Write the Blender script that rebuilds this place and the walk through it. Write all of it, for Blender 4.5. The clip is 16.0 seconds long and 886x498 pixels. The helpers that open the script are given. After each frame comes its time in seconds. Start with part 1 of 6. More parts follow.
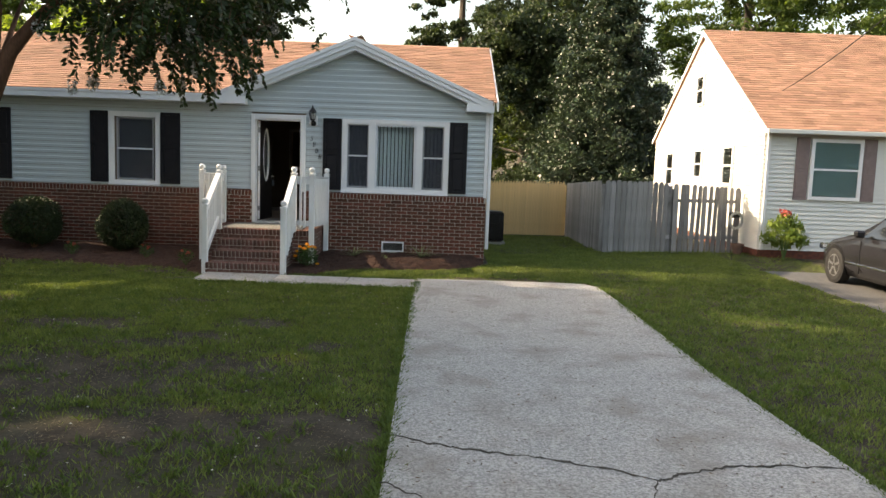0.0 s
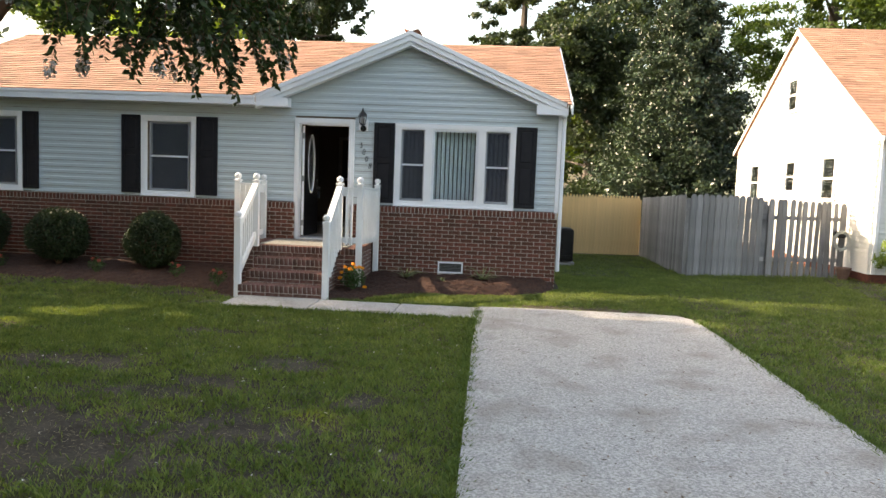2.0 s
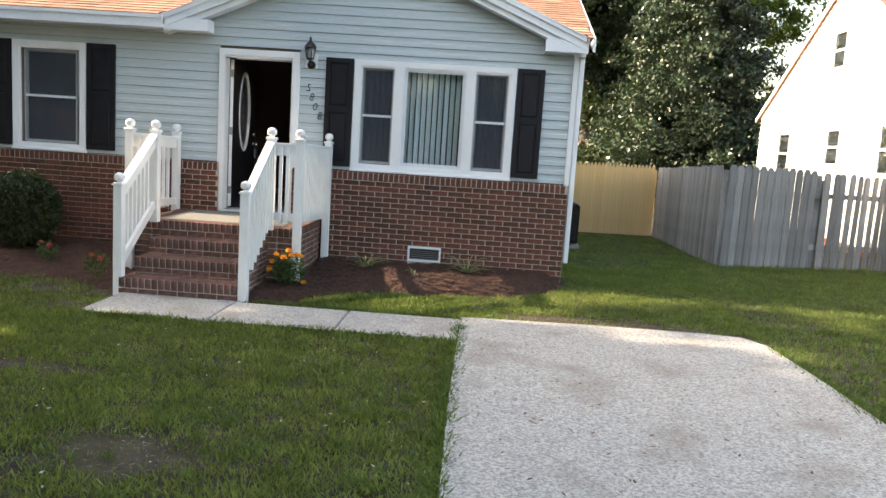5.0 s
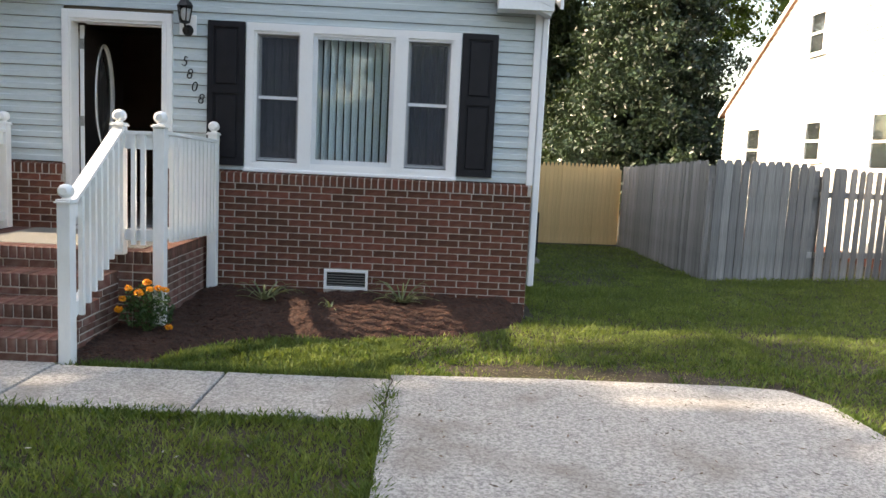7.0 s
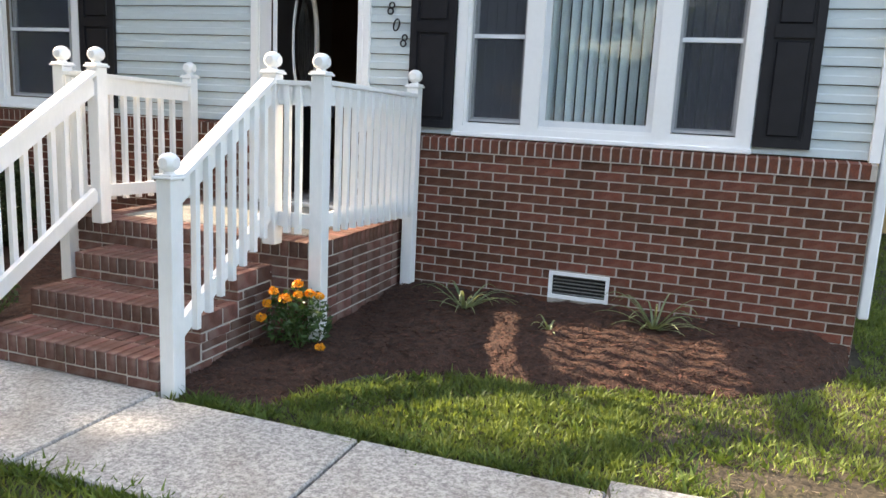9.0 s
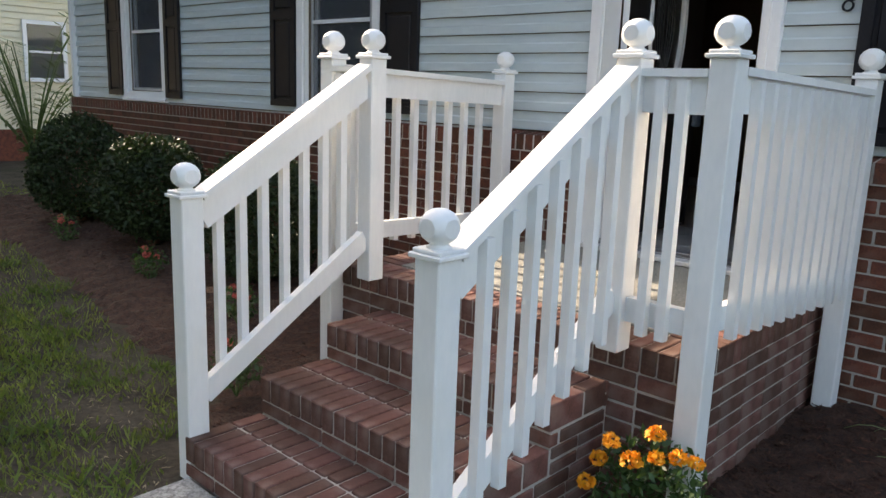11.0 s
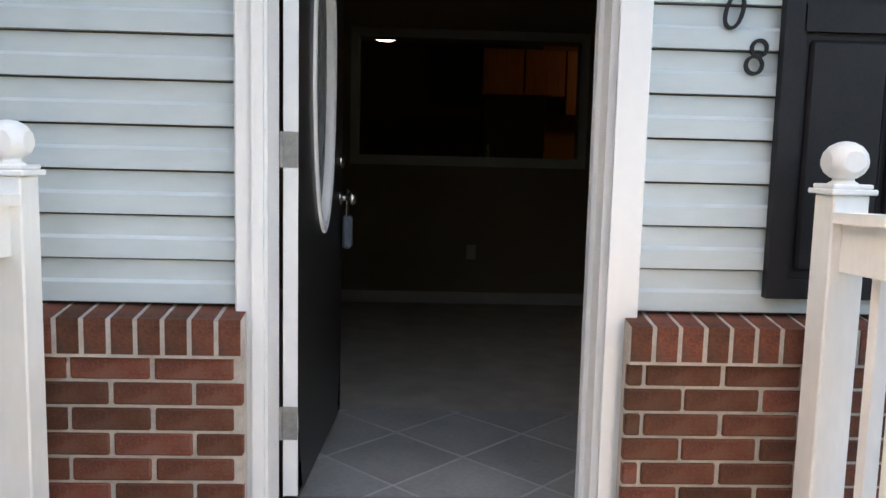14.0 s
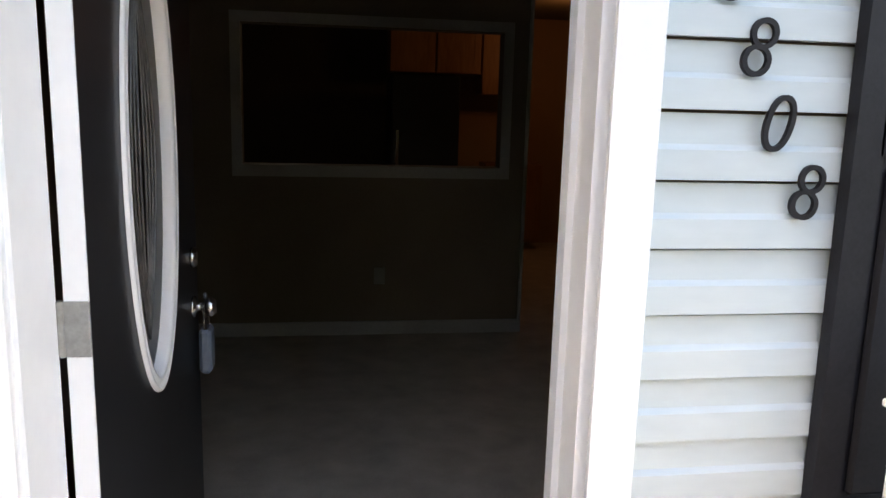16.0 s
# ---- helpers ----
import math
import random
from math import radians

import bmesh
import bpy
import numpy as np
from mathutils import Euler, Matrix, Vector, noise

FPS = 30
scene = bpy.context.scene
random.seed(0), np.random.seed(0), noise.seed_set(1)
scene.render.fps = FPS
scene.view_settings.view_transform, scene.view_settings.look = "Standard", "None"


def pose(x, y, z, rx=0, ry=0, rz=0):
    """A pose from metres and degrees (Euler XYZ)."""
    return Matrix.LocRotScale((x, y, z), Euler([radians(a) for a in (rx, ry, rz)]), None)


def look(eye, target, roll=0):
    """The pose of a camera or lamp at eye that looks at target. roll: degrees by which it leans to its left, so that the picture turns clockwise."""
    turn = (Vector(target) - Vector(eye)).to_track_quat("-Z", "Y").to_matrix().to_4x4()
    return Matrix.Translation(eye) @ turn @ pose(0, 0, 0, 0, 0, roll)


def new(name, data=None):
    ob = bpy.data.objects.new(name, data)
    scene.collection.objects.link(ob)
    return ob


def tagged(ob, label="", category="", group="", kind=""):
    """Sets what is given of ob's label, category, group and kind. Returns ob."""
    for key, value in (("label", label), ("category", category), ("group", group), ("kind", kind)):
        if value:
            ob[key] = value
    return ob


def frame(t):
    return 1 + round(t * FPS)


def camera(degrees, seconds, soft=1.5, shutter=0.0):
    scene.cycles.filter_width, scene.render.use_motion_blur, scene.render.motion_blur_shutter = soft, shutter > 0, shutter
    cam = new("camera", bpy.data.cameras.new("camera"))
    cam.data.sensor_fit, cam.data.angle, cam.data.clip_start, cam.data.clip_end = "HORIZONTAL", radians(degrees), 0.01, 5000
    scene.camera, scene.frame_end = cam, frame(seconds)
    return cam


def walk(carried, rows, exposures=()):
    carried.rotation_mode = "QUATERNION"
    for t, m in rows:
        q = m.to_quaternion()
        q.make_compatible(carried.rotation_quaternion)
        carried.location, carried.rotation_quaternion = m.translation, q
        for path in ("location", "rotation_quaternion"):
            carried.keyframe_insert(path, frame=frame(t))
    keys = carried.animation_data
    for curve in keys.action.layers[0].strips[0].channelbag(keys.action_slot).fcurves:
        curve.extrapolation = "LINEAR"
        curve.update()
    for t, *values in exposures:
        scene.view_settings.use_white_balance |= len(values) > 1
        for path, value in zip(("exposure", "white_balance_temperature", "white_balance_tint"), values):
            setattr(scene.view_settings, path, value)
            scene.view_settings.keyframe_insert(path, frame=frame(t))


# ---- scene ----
cam = camera(59.9, 16.0)
PATH = [
    (0, (3.912, -15.217, 1.933), (3.903, -13.23, 1.714), 2.0),
    (0.5, (3.79, -14.818, 1.918), (3.716, -12.828, 1.728), 2.0),
    (1, (3.848, -14.323, 1.935), (3.739, -12.333, 1.763), 1.9),
    (1.5, (3.844, -13.864, 1.896), (3.708, -11.875, 1.737), 2.0),
    (2, (3.745, -13.424, 1.845), (3.59, -11.438, 1.659), 2.2),
    (2.5, (3.701, -12.905, 1.823), (3.507, -10.926, 1.612), 2.3),
    (3, (3.81, -12.319, 1.789), (3.526, -10.352, 1.567), 2.1),
    (3.5, (3.877, -11.691, 1.784), (3.507, -9.74, 1.547), 1.9),
    (4, (3.91, -11.155, 1.828), (3.536, -9.208, 1.563), 1.3),
    (4.5, (3.629, -10.606, 1.765), (3.396, -8.638, 1.49), 2.8),
    (5, (3.615, -10.1, 1.753), (3.511, -8.122, 1.479), 3.7),
    (5.2, (3.621, -9.948, 1.719), (3.569, -7.966, 1.453), 4.1),
    (7.3, (3.688, -7.315, 1.554), (3.724, -5.33, 1.313), 2.8),
    (7.5, (3.714, -7.072, 1.572), (3.706, -5.088, 1.322), 3.0),
    (8, (3.739, -6.487, 1.581), (3.588, -4.512, 1.302), 3.1),
    (8.5, (3.919, -6.06, 1.563), (3.5, -4.13, 1.249), 2.4),
    (9, (3.745, -5.542, 1.544), (3.082, -3.692, 1.171), 2.8),
    (9.5, (3.671, -5.068, 1.538), (2.666, -3.386, 1.137), 2.5),
    (10, (3.397, -4.589, 1.533), (2.11, -3.115, 1.122), 2.0),
    (10.2, (3.237, -4.454, 1.542), (1.882, -3.041, 1.134), 2.1),
    (12.3, (1.421, -3.133, 1.498), (0.377, -1.456, 1.191), 1.3),
    (12.5, (1.278, -3.081, 1.487), (0.376, -1.316, 1.221), 1.1),
    (13, (0.922, -2.664, 1.517), (0.325, -0.77, 1.285), 1.2),
    (13.5, (0.693, -2.305, 1.573), (0.414, -0.334, 1.378), 0.4),
    (14, (0.461, -2.012, 1.7), (0.542, -0.026, 1.476), 1.4),
    (14.5, (0.472, -1.788, 1.816), (0.701, 0.179, 1.542), 2.5),
    (15, (0.471, -1.604, 1.916), (0.753, 0.356, 1.637), 2.8),
    (15.5, (0.505, -1.424, 2.009), (0.786, 0.534, 1.712), 2.2),
    (16, (0.532, -1.183, 2.122), (0.845, 0.759, 1.758), 1.6),
]
walk(cam, [(t, look(eye, target, roll)) for t, eye, target, roll in PATH],
     [(0, 1.66, 8400, 13), (1, 1.98, 8300, 13), (2.5, 2.08, 8200, 14), (3.5, 2.06, 8100, 14), (4, 2.22, 8000, 13), (5, 2.3, 8000, 13), (7.5, 2.04, 7800, 15), (8.0, 2.1, 7800, 15), (8.5, 2.35, 7800, 15), (9, 2.52, 7800, 15), (10, 2.55, 7800, 15), (12.3, 1.08, 7300, 13), (13.2, 1.4, 7600, 14), (14, 2.7, 8000, 17), (14.5, 3.0, 8200, 19), (16, 3.15, 8200, 20)])
# sky and sun
world = bpy.data.worlds.new("sky")
scene.world = world
world.use_nodes = True
wn = world.node_tree.nodes
sky = wn.new("ShaderNodeTexSky")
sky.sky_type = "NISHITA"
sky.sun_disc = False
SUN_EL, SUN_AZ = radians(29.5), radians(-88)
sky.sun_elevation, sky.sun_rotation = SUN_EL, SUN_AZ
sky.air_density, sky.dust_density, sky.ozone_density = 1.2, 3.0, 1.0
wn["Background"].inputs["Strength"].default_value = 0.15
world.node_tree.links.new(sky.outputs[0], wn["Background"].inputs["Color"])
sun = new("sun", bpy.data.lights.new("sun", "SUN"))
sun.data.energy, sun.data.angle, sun.data.color = 3.4, radians(0.6), (1.0, 0.90, 0.77)
sun_from = Vector((math.sin(SUN_AZ) * math.cos(SUN_EL), math.cos(SUN_AZ) * math.cos(SUN_EL), math.sin(SUN_EL)))
sun.matrix_world = look(sun_from * 40, (0, 0, 0))

# ---------------------------------------------------------------- materials
def mat(name, dark, light, rough=0.7, scale=8.0, fine=60.0, bump=0.2, metal=0.0, stretch=(1, 1, 1), vary=0.0, island=0.0, spec=0.4, dist=0.005, stain=None, stain_scale=1.2, sharp=(0.36, 0.7), stain_mix=1.0):
    """A painted or natural surface: two sizes of noise between two colours, with fine relief."""
    m = bpy.data.materials.new(name)
    m.use_nodes = True
    nt = m.node_tree
    n, link = nt.nodes, nt.links.new
    bsdf = n["Principled BSDF"]
    co = n.new("ShaderNodeTexCoord")
    mp = n.new("ShaderNodeMapping")
    mp.inputs["Scale"].default_value = stretch
    link(co.outputs["Object"], mp.inputs["Vector"])
    a, b = n.new("ShaderNodeTexNoise"), n.new("ShaderNodeTexNoise")
    a.inputs["Scale"].default_value, a.inputs["Detail"].default_value = scale, 5
    b.inputs["Scale"].default_value, b.inputs["Detail"].default_value = fine, 3
    link(mp.outputs[0], a.inputs["Vector"])
    link(mp.outputs[0], b.inputs["Vector"])
    mx = n.new("ShaderNodeMath")
    mx.operation = "MULTIPLY_ADD"
    mx.inputs[1].default_value = 0.45
    link(b.outputs["Fac"], mx.inputs[0])
    half = n.new("ShaderNodeMath")
    half.operation = "MULTIPLY"
    half.inputs[1].default_value = 0.6
    link(a.outputs["Fac"], half.inputs[0])
    link(half.outputs[0], mx.inputs[2])
    ramp = n.new("ShaderNodeValToRGB")
    ramp.color_ramp.elements[0].position, ramp.color_ramp.elements[1].position = sharp
    ramp.color_ramp.elements[0].color, ramp.color_ramp.elements[1].color = (*dark, 1), (*light, 1)
    link(mx.outputs[0], ramp.inputs[0])
    out = ramp.outputs[0]
    if stain:
        s = n.new("ShaderNodeTexNoise")
        s.inputs["Scale"].default_value, s.inputs["Detail"].default_value = stain_scale, 6
        link(co.outputs["Object"], s.inputs["Vector"])
        sr = n.new("ShaderNodeMapRange")
        sr.inputs[1].default_value, sr.inputs[2].default_value, sr.inputs[4].default_value = 0.5, 0.72, stain_mix
        link(s.outputs["Fac"], sr.inputs[0])
        mc = n.new("ShaderNodeMix")
        mc.data_type = "RGBA"
        link(sr.outputs[0], mc.inputs["Factor"])
        link(out, mc.inputs[6])
        mc.inputs[7].default_value = (*stain, 1)
        out = mc.outputs[2]
    if vary or island:
        src = n.new("ShaderNodeNewGeometry").outputs["Random Per Island"] if island else n.new("ShaderNodeObjectInfo").outputs["Random"]
        w = island or vary
        r = n.new("ShaderNodeMapRange")
        r.inputs[3].default_value, r.inputs[4].default_value = 1 - w, 1 + w
        link(src, r.inputs[0])
        hs = n.new("ShaderNodeHueSaturation")
        link(r.outputs[0], hs.inputs["Value"])
        hr = n.new("ShaderNodeMapRange")
        hr.inputs[3].default_value, hr.inputs[4].default_value = 0.5 + w * 0.02, 0.5 - w * 0.02
        link(src, hr.inputs[0])
        link(hr.outputs[0], hs.inputs["Hue"])
        link(out, hs.inputs["Color"])
        out = hs.outputs[0]
    link(out, bsdf.inputs["Base Color"])
    bsdf.inputs["Roughness"].default_value, bsdf.inputs["Metallic"].default_value = rough, metal
    bsdf.inputs["Specular IOR Level"].default_value = spec
    if bump:
        bp = n.new("ShaderNodeBump")
        bp.inputs["Strength"].default_value, bp.inputs["Distance"].default_value = bump, dist
        link(mx.outputs[0], bp.inputs["Height"])
        link(bp.outputs[0], bsdf.inputs["Normal"])
    return m


def glass(name, tint=(0.9, 0.95, 0.95), rough=0.0):
    m = bpy.data.materials.new(name)
    m.use_nodes = True
    b = m.node_tree.nodes["Principled BSDF"]
    b.inputs["Base Color"].default_value = (*tint, 1)
    b.inputs["Roughness"].default_value = rough
    b.inputs["Transmission Weight"].default_value = 1.0
    b.inputs["IOR"].default_value = 1.45
    return m


def leaf_mat(name, dark, light, trans=0.25, rough=0.45, island=0.35):
    m = mat(name, dark, light, rough, 2.0, 9.0, 0.0, island=island, spec=0.35)
    n, link = m.node_tree.nodes, m.node_tree.links.new
    tr = n.new("ShaderNodeBsdfTranslucent")
    tr.inputs["Color"].default_value = (light[0] * 1.6, light[1] * 1.6, light[2] * 0.8, 1)
    mixer = n.new("ShaderNodeMixShader")
    mixer.inputs[0].default_value = trans
    link(n["Principled BSDF"].outputs[0], mixer.inputs[1])
    link(tr.outputs[0], mixer.inputs[2])
    link(mixer.outputs[0], n["Material Output"].inputs["Surface"])
    return m


SIDING = mat("siding_blue_grey", (0.44, 0.51, 0.53), (0.50, 0.57, 0.59), 0.5, 1.5, 40, 0.05, stretch=(0.3, 1, 1))
WHITE = mat("white_vinyl", (0.755, 0.765, 0.775), (0.80, 0.81, 0.815), 0.45, 1.5, 30, 0.02)
WHITE_WOOD = mat("white_painted_wood", (0.74, 0.75, 0.75), (0.82, 0.82, 0.81), 0.5, 5, 60, 0.06, stretch=(1, 1, 0.3), stain=(0.68, 0.68, 0.65), stain_scale=3, stain_mix=0.5)
SHUTTER = mat("black_shutter", (0.009, 0.009, 0.012), (0.016, 0.016, 0.020), 0.5, 10, 120, 0.15, spec=0.22)
BRICK = mat("brick_red_brown", (0.050, 0.020, 0.014), (0.182, 0.057, 0.029), 0.85, 14, 160, 0.6, vary=0.36, dist=0.003, stain=(0.13, 0.07, 0.055), stain_scale=9)
BRICK_FAR = mat("brick_red_brown_joined", (0.050, 0.020, 0.014), (0.158, 0.051, 0.028), 0.85, 14, 160, 0.6, island=0.32, dist=0.003)
TREAD = mat("tread_brick", (0.078, 0.033, 0.025), (0.165, 0.073, 0.055), 0.85, 14, 160, 0.6, vary=0.3, dist=0.003, stain=(0.18, 0.12, 0.10), stain_scale=7)
MORTAR = mat("mortar", (0.34, 0.305, 0.27), (0.50, 0.455, 0.41), 0.9, 20, 180, 0.5, dist=0.003)
CONCRETE = mat("old_exposed_concrete", (0.195, 0.19, 0.178), (0.46, 0.448, 0.415), 0.9, 50, 130, 1.0, dist=0.008, stain=(0.19, 0.165, 0.135), stain_scale=1.7, stain_mix=0.7, sharp=(0.42, 0.63))
LANDING = mat("landing_concrete", (0.14, 0.136, 0.118), (0.37, 0.355, 0.31), 0.9, 90, 240, 1.0, dist=0.004, stain=(0.20, 0.185, 0.15), stain_scale=3.2, stain_mix=0.6, sharp=(0.40, 0.66))
SHINGLE = mat("shingle_terracotta", (0.20, 0.105, 0.068), (0.39, 0.225, 0.15), 0.95, 3.5, 90, 0.5, stretch=(0.35, 1, 1), island=0.22, stain=(0.20, 0.105, 0.07), stain_scale=0.45, stain_mix=0.8)
FASCIA = mat("fascia_white", (0.70, 0.74, 0.78), (0.80, 0.83, 0.85), 0.45, 2, 40, 0.04)
BLACK = mat("black_metal", (0.012, 0.012, 0.012), (0.03, 0.03, 0.03), 0.4, 20, 100, 0.05, metal=0.3)
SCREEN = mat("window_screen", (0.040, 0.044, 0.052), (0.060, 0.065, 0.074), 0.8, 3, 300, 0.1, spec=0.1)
SASH = mat("sash_white", (0.62, 0.65, 0.68), (0.72, 0.74, 0.76), 0.4, 5, 60, 0.03)
BLIND = mat("blind_pale_blue", (0.68, 0.76, 0.79), (0.78, 0.84, 0.86), 0.6, 4, 60, 0.05, vary=0.12)
PANE = glass("window_glass")
CHROME = mat("satin_nickel", (0.6, 0.59, 0.56), (0.75, 0.74, 0.72), 0.25, 10, 80, 0.02, metal=1.0)
LEAFY = leaf_mat("myrtle_leaf", (0.010, 0.024, 0.007), (0.038, 0.070, 0.018), 0.12)
BARK = mat("bark_red_brown", (0.085, 0.042, 0.026), (0.19, 0.095, 0.058), 0.85, 9, 60, 0.6, stretch=(1, 1, 0.25), dist=0.01)


# ---------------------------------------------------------------- builders
def mesh_of(bm, name):
    me = bpy.data.meshes.new(name)
    bm.to_mesh(me)
    bm.free()
    return me


def part(name, bm, material, parent=None, label="", smooth=False):
    me = mesh_of(bm, name) if isinstance(bm, bmesh.types.BMesh) else bm
    if not me.materials:
        me.materials.append(material)
    if smooth:
        for p in me.polygons:
            p.use_smooth = True
    ob = new(name, me)
    if parent:
        ob.parent = parent
    if label:
        ob["label"] = label
    return ob


def empty(name, label, category, group="", kind=""):
    return tagged(new(name), label, category, group, kind)


def box(bm, x0, x1, y0, y1, z0, z1, bevel=0.0):
    m = Matrix.Translation(((x0 + x1) / 2, (y0 + y1) / 2, (z0 + z1) / 2)) @ Matrix.Diagonal((x1 - x0, y1 - y0, z1 - z0, 1))
    vs = bmesh.ops.create_cube(bm, size=1, matrix=m)["verts"]
    if bevel:
        es = list({e for v in vs for e in v.link_edges})
        bmesh.ops.bevel(bm, geom=es, offset=bevel, segments=1, affect="EDGES")
    return bm


def boxes(*rows, bevel=0.0):
    bm = bmesh.new()
    for r in rows:
        box(bm, *r, bevel=bevel)
    return bm


def prism(points, axis, a, b):
    """A closed outline in two coordinates, drawn out from a to b along the third axis (0, 1 or 2)."""
    bm = bmesh.new()
    def at(p, w):
        c = list(p)
        c.insert(axis, w)
        return bm.verts.new(c)
    lo, hi = [at(p, a) for p in points], [at(p, b) for p in points]
    k = len(points)
    bm.faces.new(lo)
    bm.faces.new(list(reversed(hi)))
    for i in range(k):
        bm.faces.new((lo[i], hi[i], hi[(i + 1) % k], lo[(i + 1) % k]))
    bmesh.ops.recalc_face_normals(bm, faces=bm.faces[:])
    return bm


def turned(profile, steps=20):
    """A turned shape from (radius, height) pairs."""
    bm = bmesh.new()
    rings = []
    for r, z in profile:
        rings.append([bm.verts.new((r * math.cos(6.28318 * i / steps), r * math.sin(6.28318 * i / steps), z)) for i in range(steps)])
    for a, b in zip(rings, rings[1:]):
        for i in range(steps):
            bm.faces.new((a[i], a[(i + 1) % steps], b[(i + 1) % steps], b[i]))
    bm.faces.new(list(reversed(rings[0])))
    bm.faces.new(rings[-1])
    return bm


def beam(bm, p, q, w, h, up=(0, 0, 1)):
    """A bar of width w and height h from p to q."""
    p, q = Vector(p), Vector(q)
    d = (q - p).normalized()
    s = d.cross(Vector(up)).normalized()
    u = s.cross(d)
    v = [bm.verts.new(e + s * w / 2 * i + u * h / 2 * j) for e in (p, q) for i, j in ((-1, -1), (1, -1), (1, 1), (-1, 1))]
    for f in ((3, 2, 1, 0), (4, 5, 6, 7), (0, 1, 5, 4), (1, 2, 6, 5), (2, 3, 7, 6), (3, 0, 4, 7)):
        bm.faces.new([v[i] for i in f])
    return bm


def tube(bm, pts, radii, sides=8):
    rings = []
    for i, (p, r) in enumerate(zip(pts, radii)):
        p = Vector(p)
        d = (Vector(pts[min(i + 1, len(pts) - 1)]) - Vector(pts[max(i - 1, 0)])).normalized()
        s = d.cross(Vector((0.31, 0.9, 0.3))).normalized()
        u = d.cross(s)
        rings.append([bm.verts.new(p + (s * math.cos(6.28318 * k / sides) + u * math.sin(6.28318 * k / sides)) * r) for k in range(sides)])
    for a, b in zip(rings, rings[1:]):
        for k in range(sides):
            bm.faces.new((a[k], b[k], b[(k + 1) % sides], a[(k + 1) % sides]))
    bm.faces.new(rings[0])
    bm.faces.new(list(reversed(rings[-1])))
    return bm


def quads(name, centres, along, across, material, fold=0.0):
    """Many small pointed leaves: one mesh of lozenges with given long and cross half-axes."""
    k = len(centres)
    v = np.empty((k, 4, 3))
    v[:, 0], v[:, 1], v[:, 2], v[:, 3] = centres - along, centres + across, centres + along, centres - across
    me = bpy.data.meshes.new(name)
    me.vertices.add(k * 4)
    me.vertices.foreach_set("co", v.reshape(-1))
    me.loops.add(k * 4)
    me.loops.foreach_set("vertex_index", np.arange(k * 4))
    me.polygons.add(k)
    me.polygons.foreach_set("loop_start", np.arange(k) * 4)
    me.update(calc_edges=True)
    me.materials.append(material)
    return me


def unit(rng, k):
    d = rng.normal(size=(k, 3))
    return d / np.linalg.norm(d, axis=1)[:, None]


def leaves_at(name, centres, size, material, rng, droop=0.3, slim=0.45):
    k = len(centres)
    a = unit(rng, k)
    a[:, 2] -= droop
    a /= np.linalg.norm(a, axis=1)[:, None]
    c = np.cross(a, unit(rng, k))
    c /= np.linalg.norm(c, axis=1)[:, None]
    s = size * rng.uniform(0.6, 1.3, (k, 1))
    return quads(name, centres, a * s, c * s * slim, material)


# ---------------------------------------------------------------- ground
GRASS = mat("lawn_grass", (0.032, 0.027, 0.019), (0.092, 0.077, 0.058), 0.95, 3.0, 34, 1.0, dist=0.04, stain=(0.05, 0.055, 0.025), stain_scale=0.8, stain_mix=0.6, spec=0.1)
MULCH = mat("bark_mulch", (0.018, 0.009, 0.006), (0.080, 0.036, 0.022), 0.95, 25, 90, 1.0, dist=0.03)
ASPHALT = mat("grey_asphalt", (0.06, 0.06, 0.06), (0.12, 0.12, 0.115), 0.9, 10, 120, 0.6)
bm = bmesh.new()
bmesh.ops.create_grid(bm, x_segments=40, y_segments=40, size=600, matrix=Matrix.Translation((0, 0, -0.03)))
tagged(part("ground", bm, GRASS), "mown green lawn with worn brown patches", "lawn", kind="structure")

drive_pts = [(3.66, -26), (3.57, -10.5), (3.45, -5.0), (3.44, -2.45), (4.6, -2.38), (5.9, -2.36), (6.25, -2.42), (6.42, -2.7), (6.48, -4), (6.52, -7.8), (6.68, -10.5), (6.9, -26)]
tagged(part("driveway", prism(drive_pts, 2, -0.12, 0.012), CONCRETE), "weathered grey exposed-aggregate concrete driveway with cracks", "driveway", kind="structure")
walk_slabs = empty("front_walk", "pale grey concrete walkway slabs leading to brick steps", "walkway", kind="structure")
for x0, x1 in ((-0.08, 1.125), (1.14, 2.305), (2.32, 3.435)):
    part("slab", boxes((x0, x1, -3.36, -2.5 if x1 < 1.2 else -2.55, -0.1, 0.012), bevel=0.008), CONCRETE, walk_slabs)
tagged(part("neighbour_driveway", boxes((10.4, 14.2, -26, 0.45, -0.1, -0.01)), ASPHALT), "grey asphalt driveway beside the lawn", "driveway", kind="structure")

# ---------------------------------------------------------------- the house: shell
LAP = 0.1165
BRICK_TOP, FLOOR, CEIL = 1.30, 0.66, 3.06
OPEN = [(0.0, 1.07, 0.6, 2.79), (1.79, 3.89, 1.30, 2.75), (-2.81, -1.80, 1.30, 2.75), (-6.00, -5.05, 1.30, 2.75)]
DEEP = [(0.068, 1.0, 0.6, 2.70), (1.90, 3.78, 1.40, 2.67), (-2.69, -1.92, 1.40, 2.66), (-5.88, -5.17, 1.40, 2.66)]
HX0, HX1, HY1 = -7.33, 4.65, 8.0
# Room walls and ceiling: the dim indoor light is put into a dark colour.
PLASTER = mat("warm_grey_wall_dim", (0.135, 0.102, 0.072), (0.16, 0.125, 0.09), 0.8, 3, 80, 0.1)
house = empty("house", "single-storey house with blue-grey siding, brick base, terracotta roof", "house")


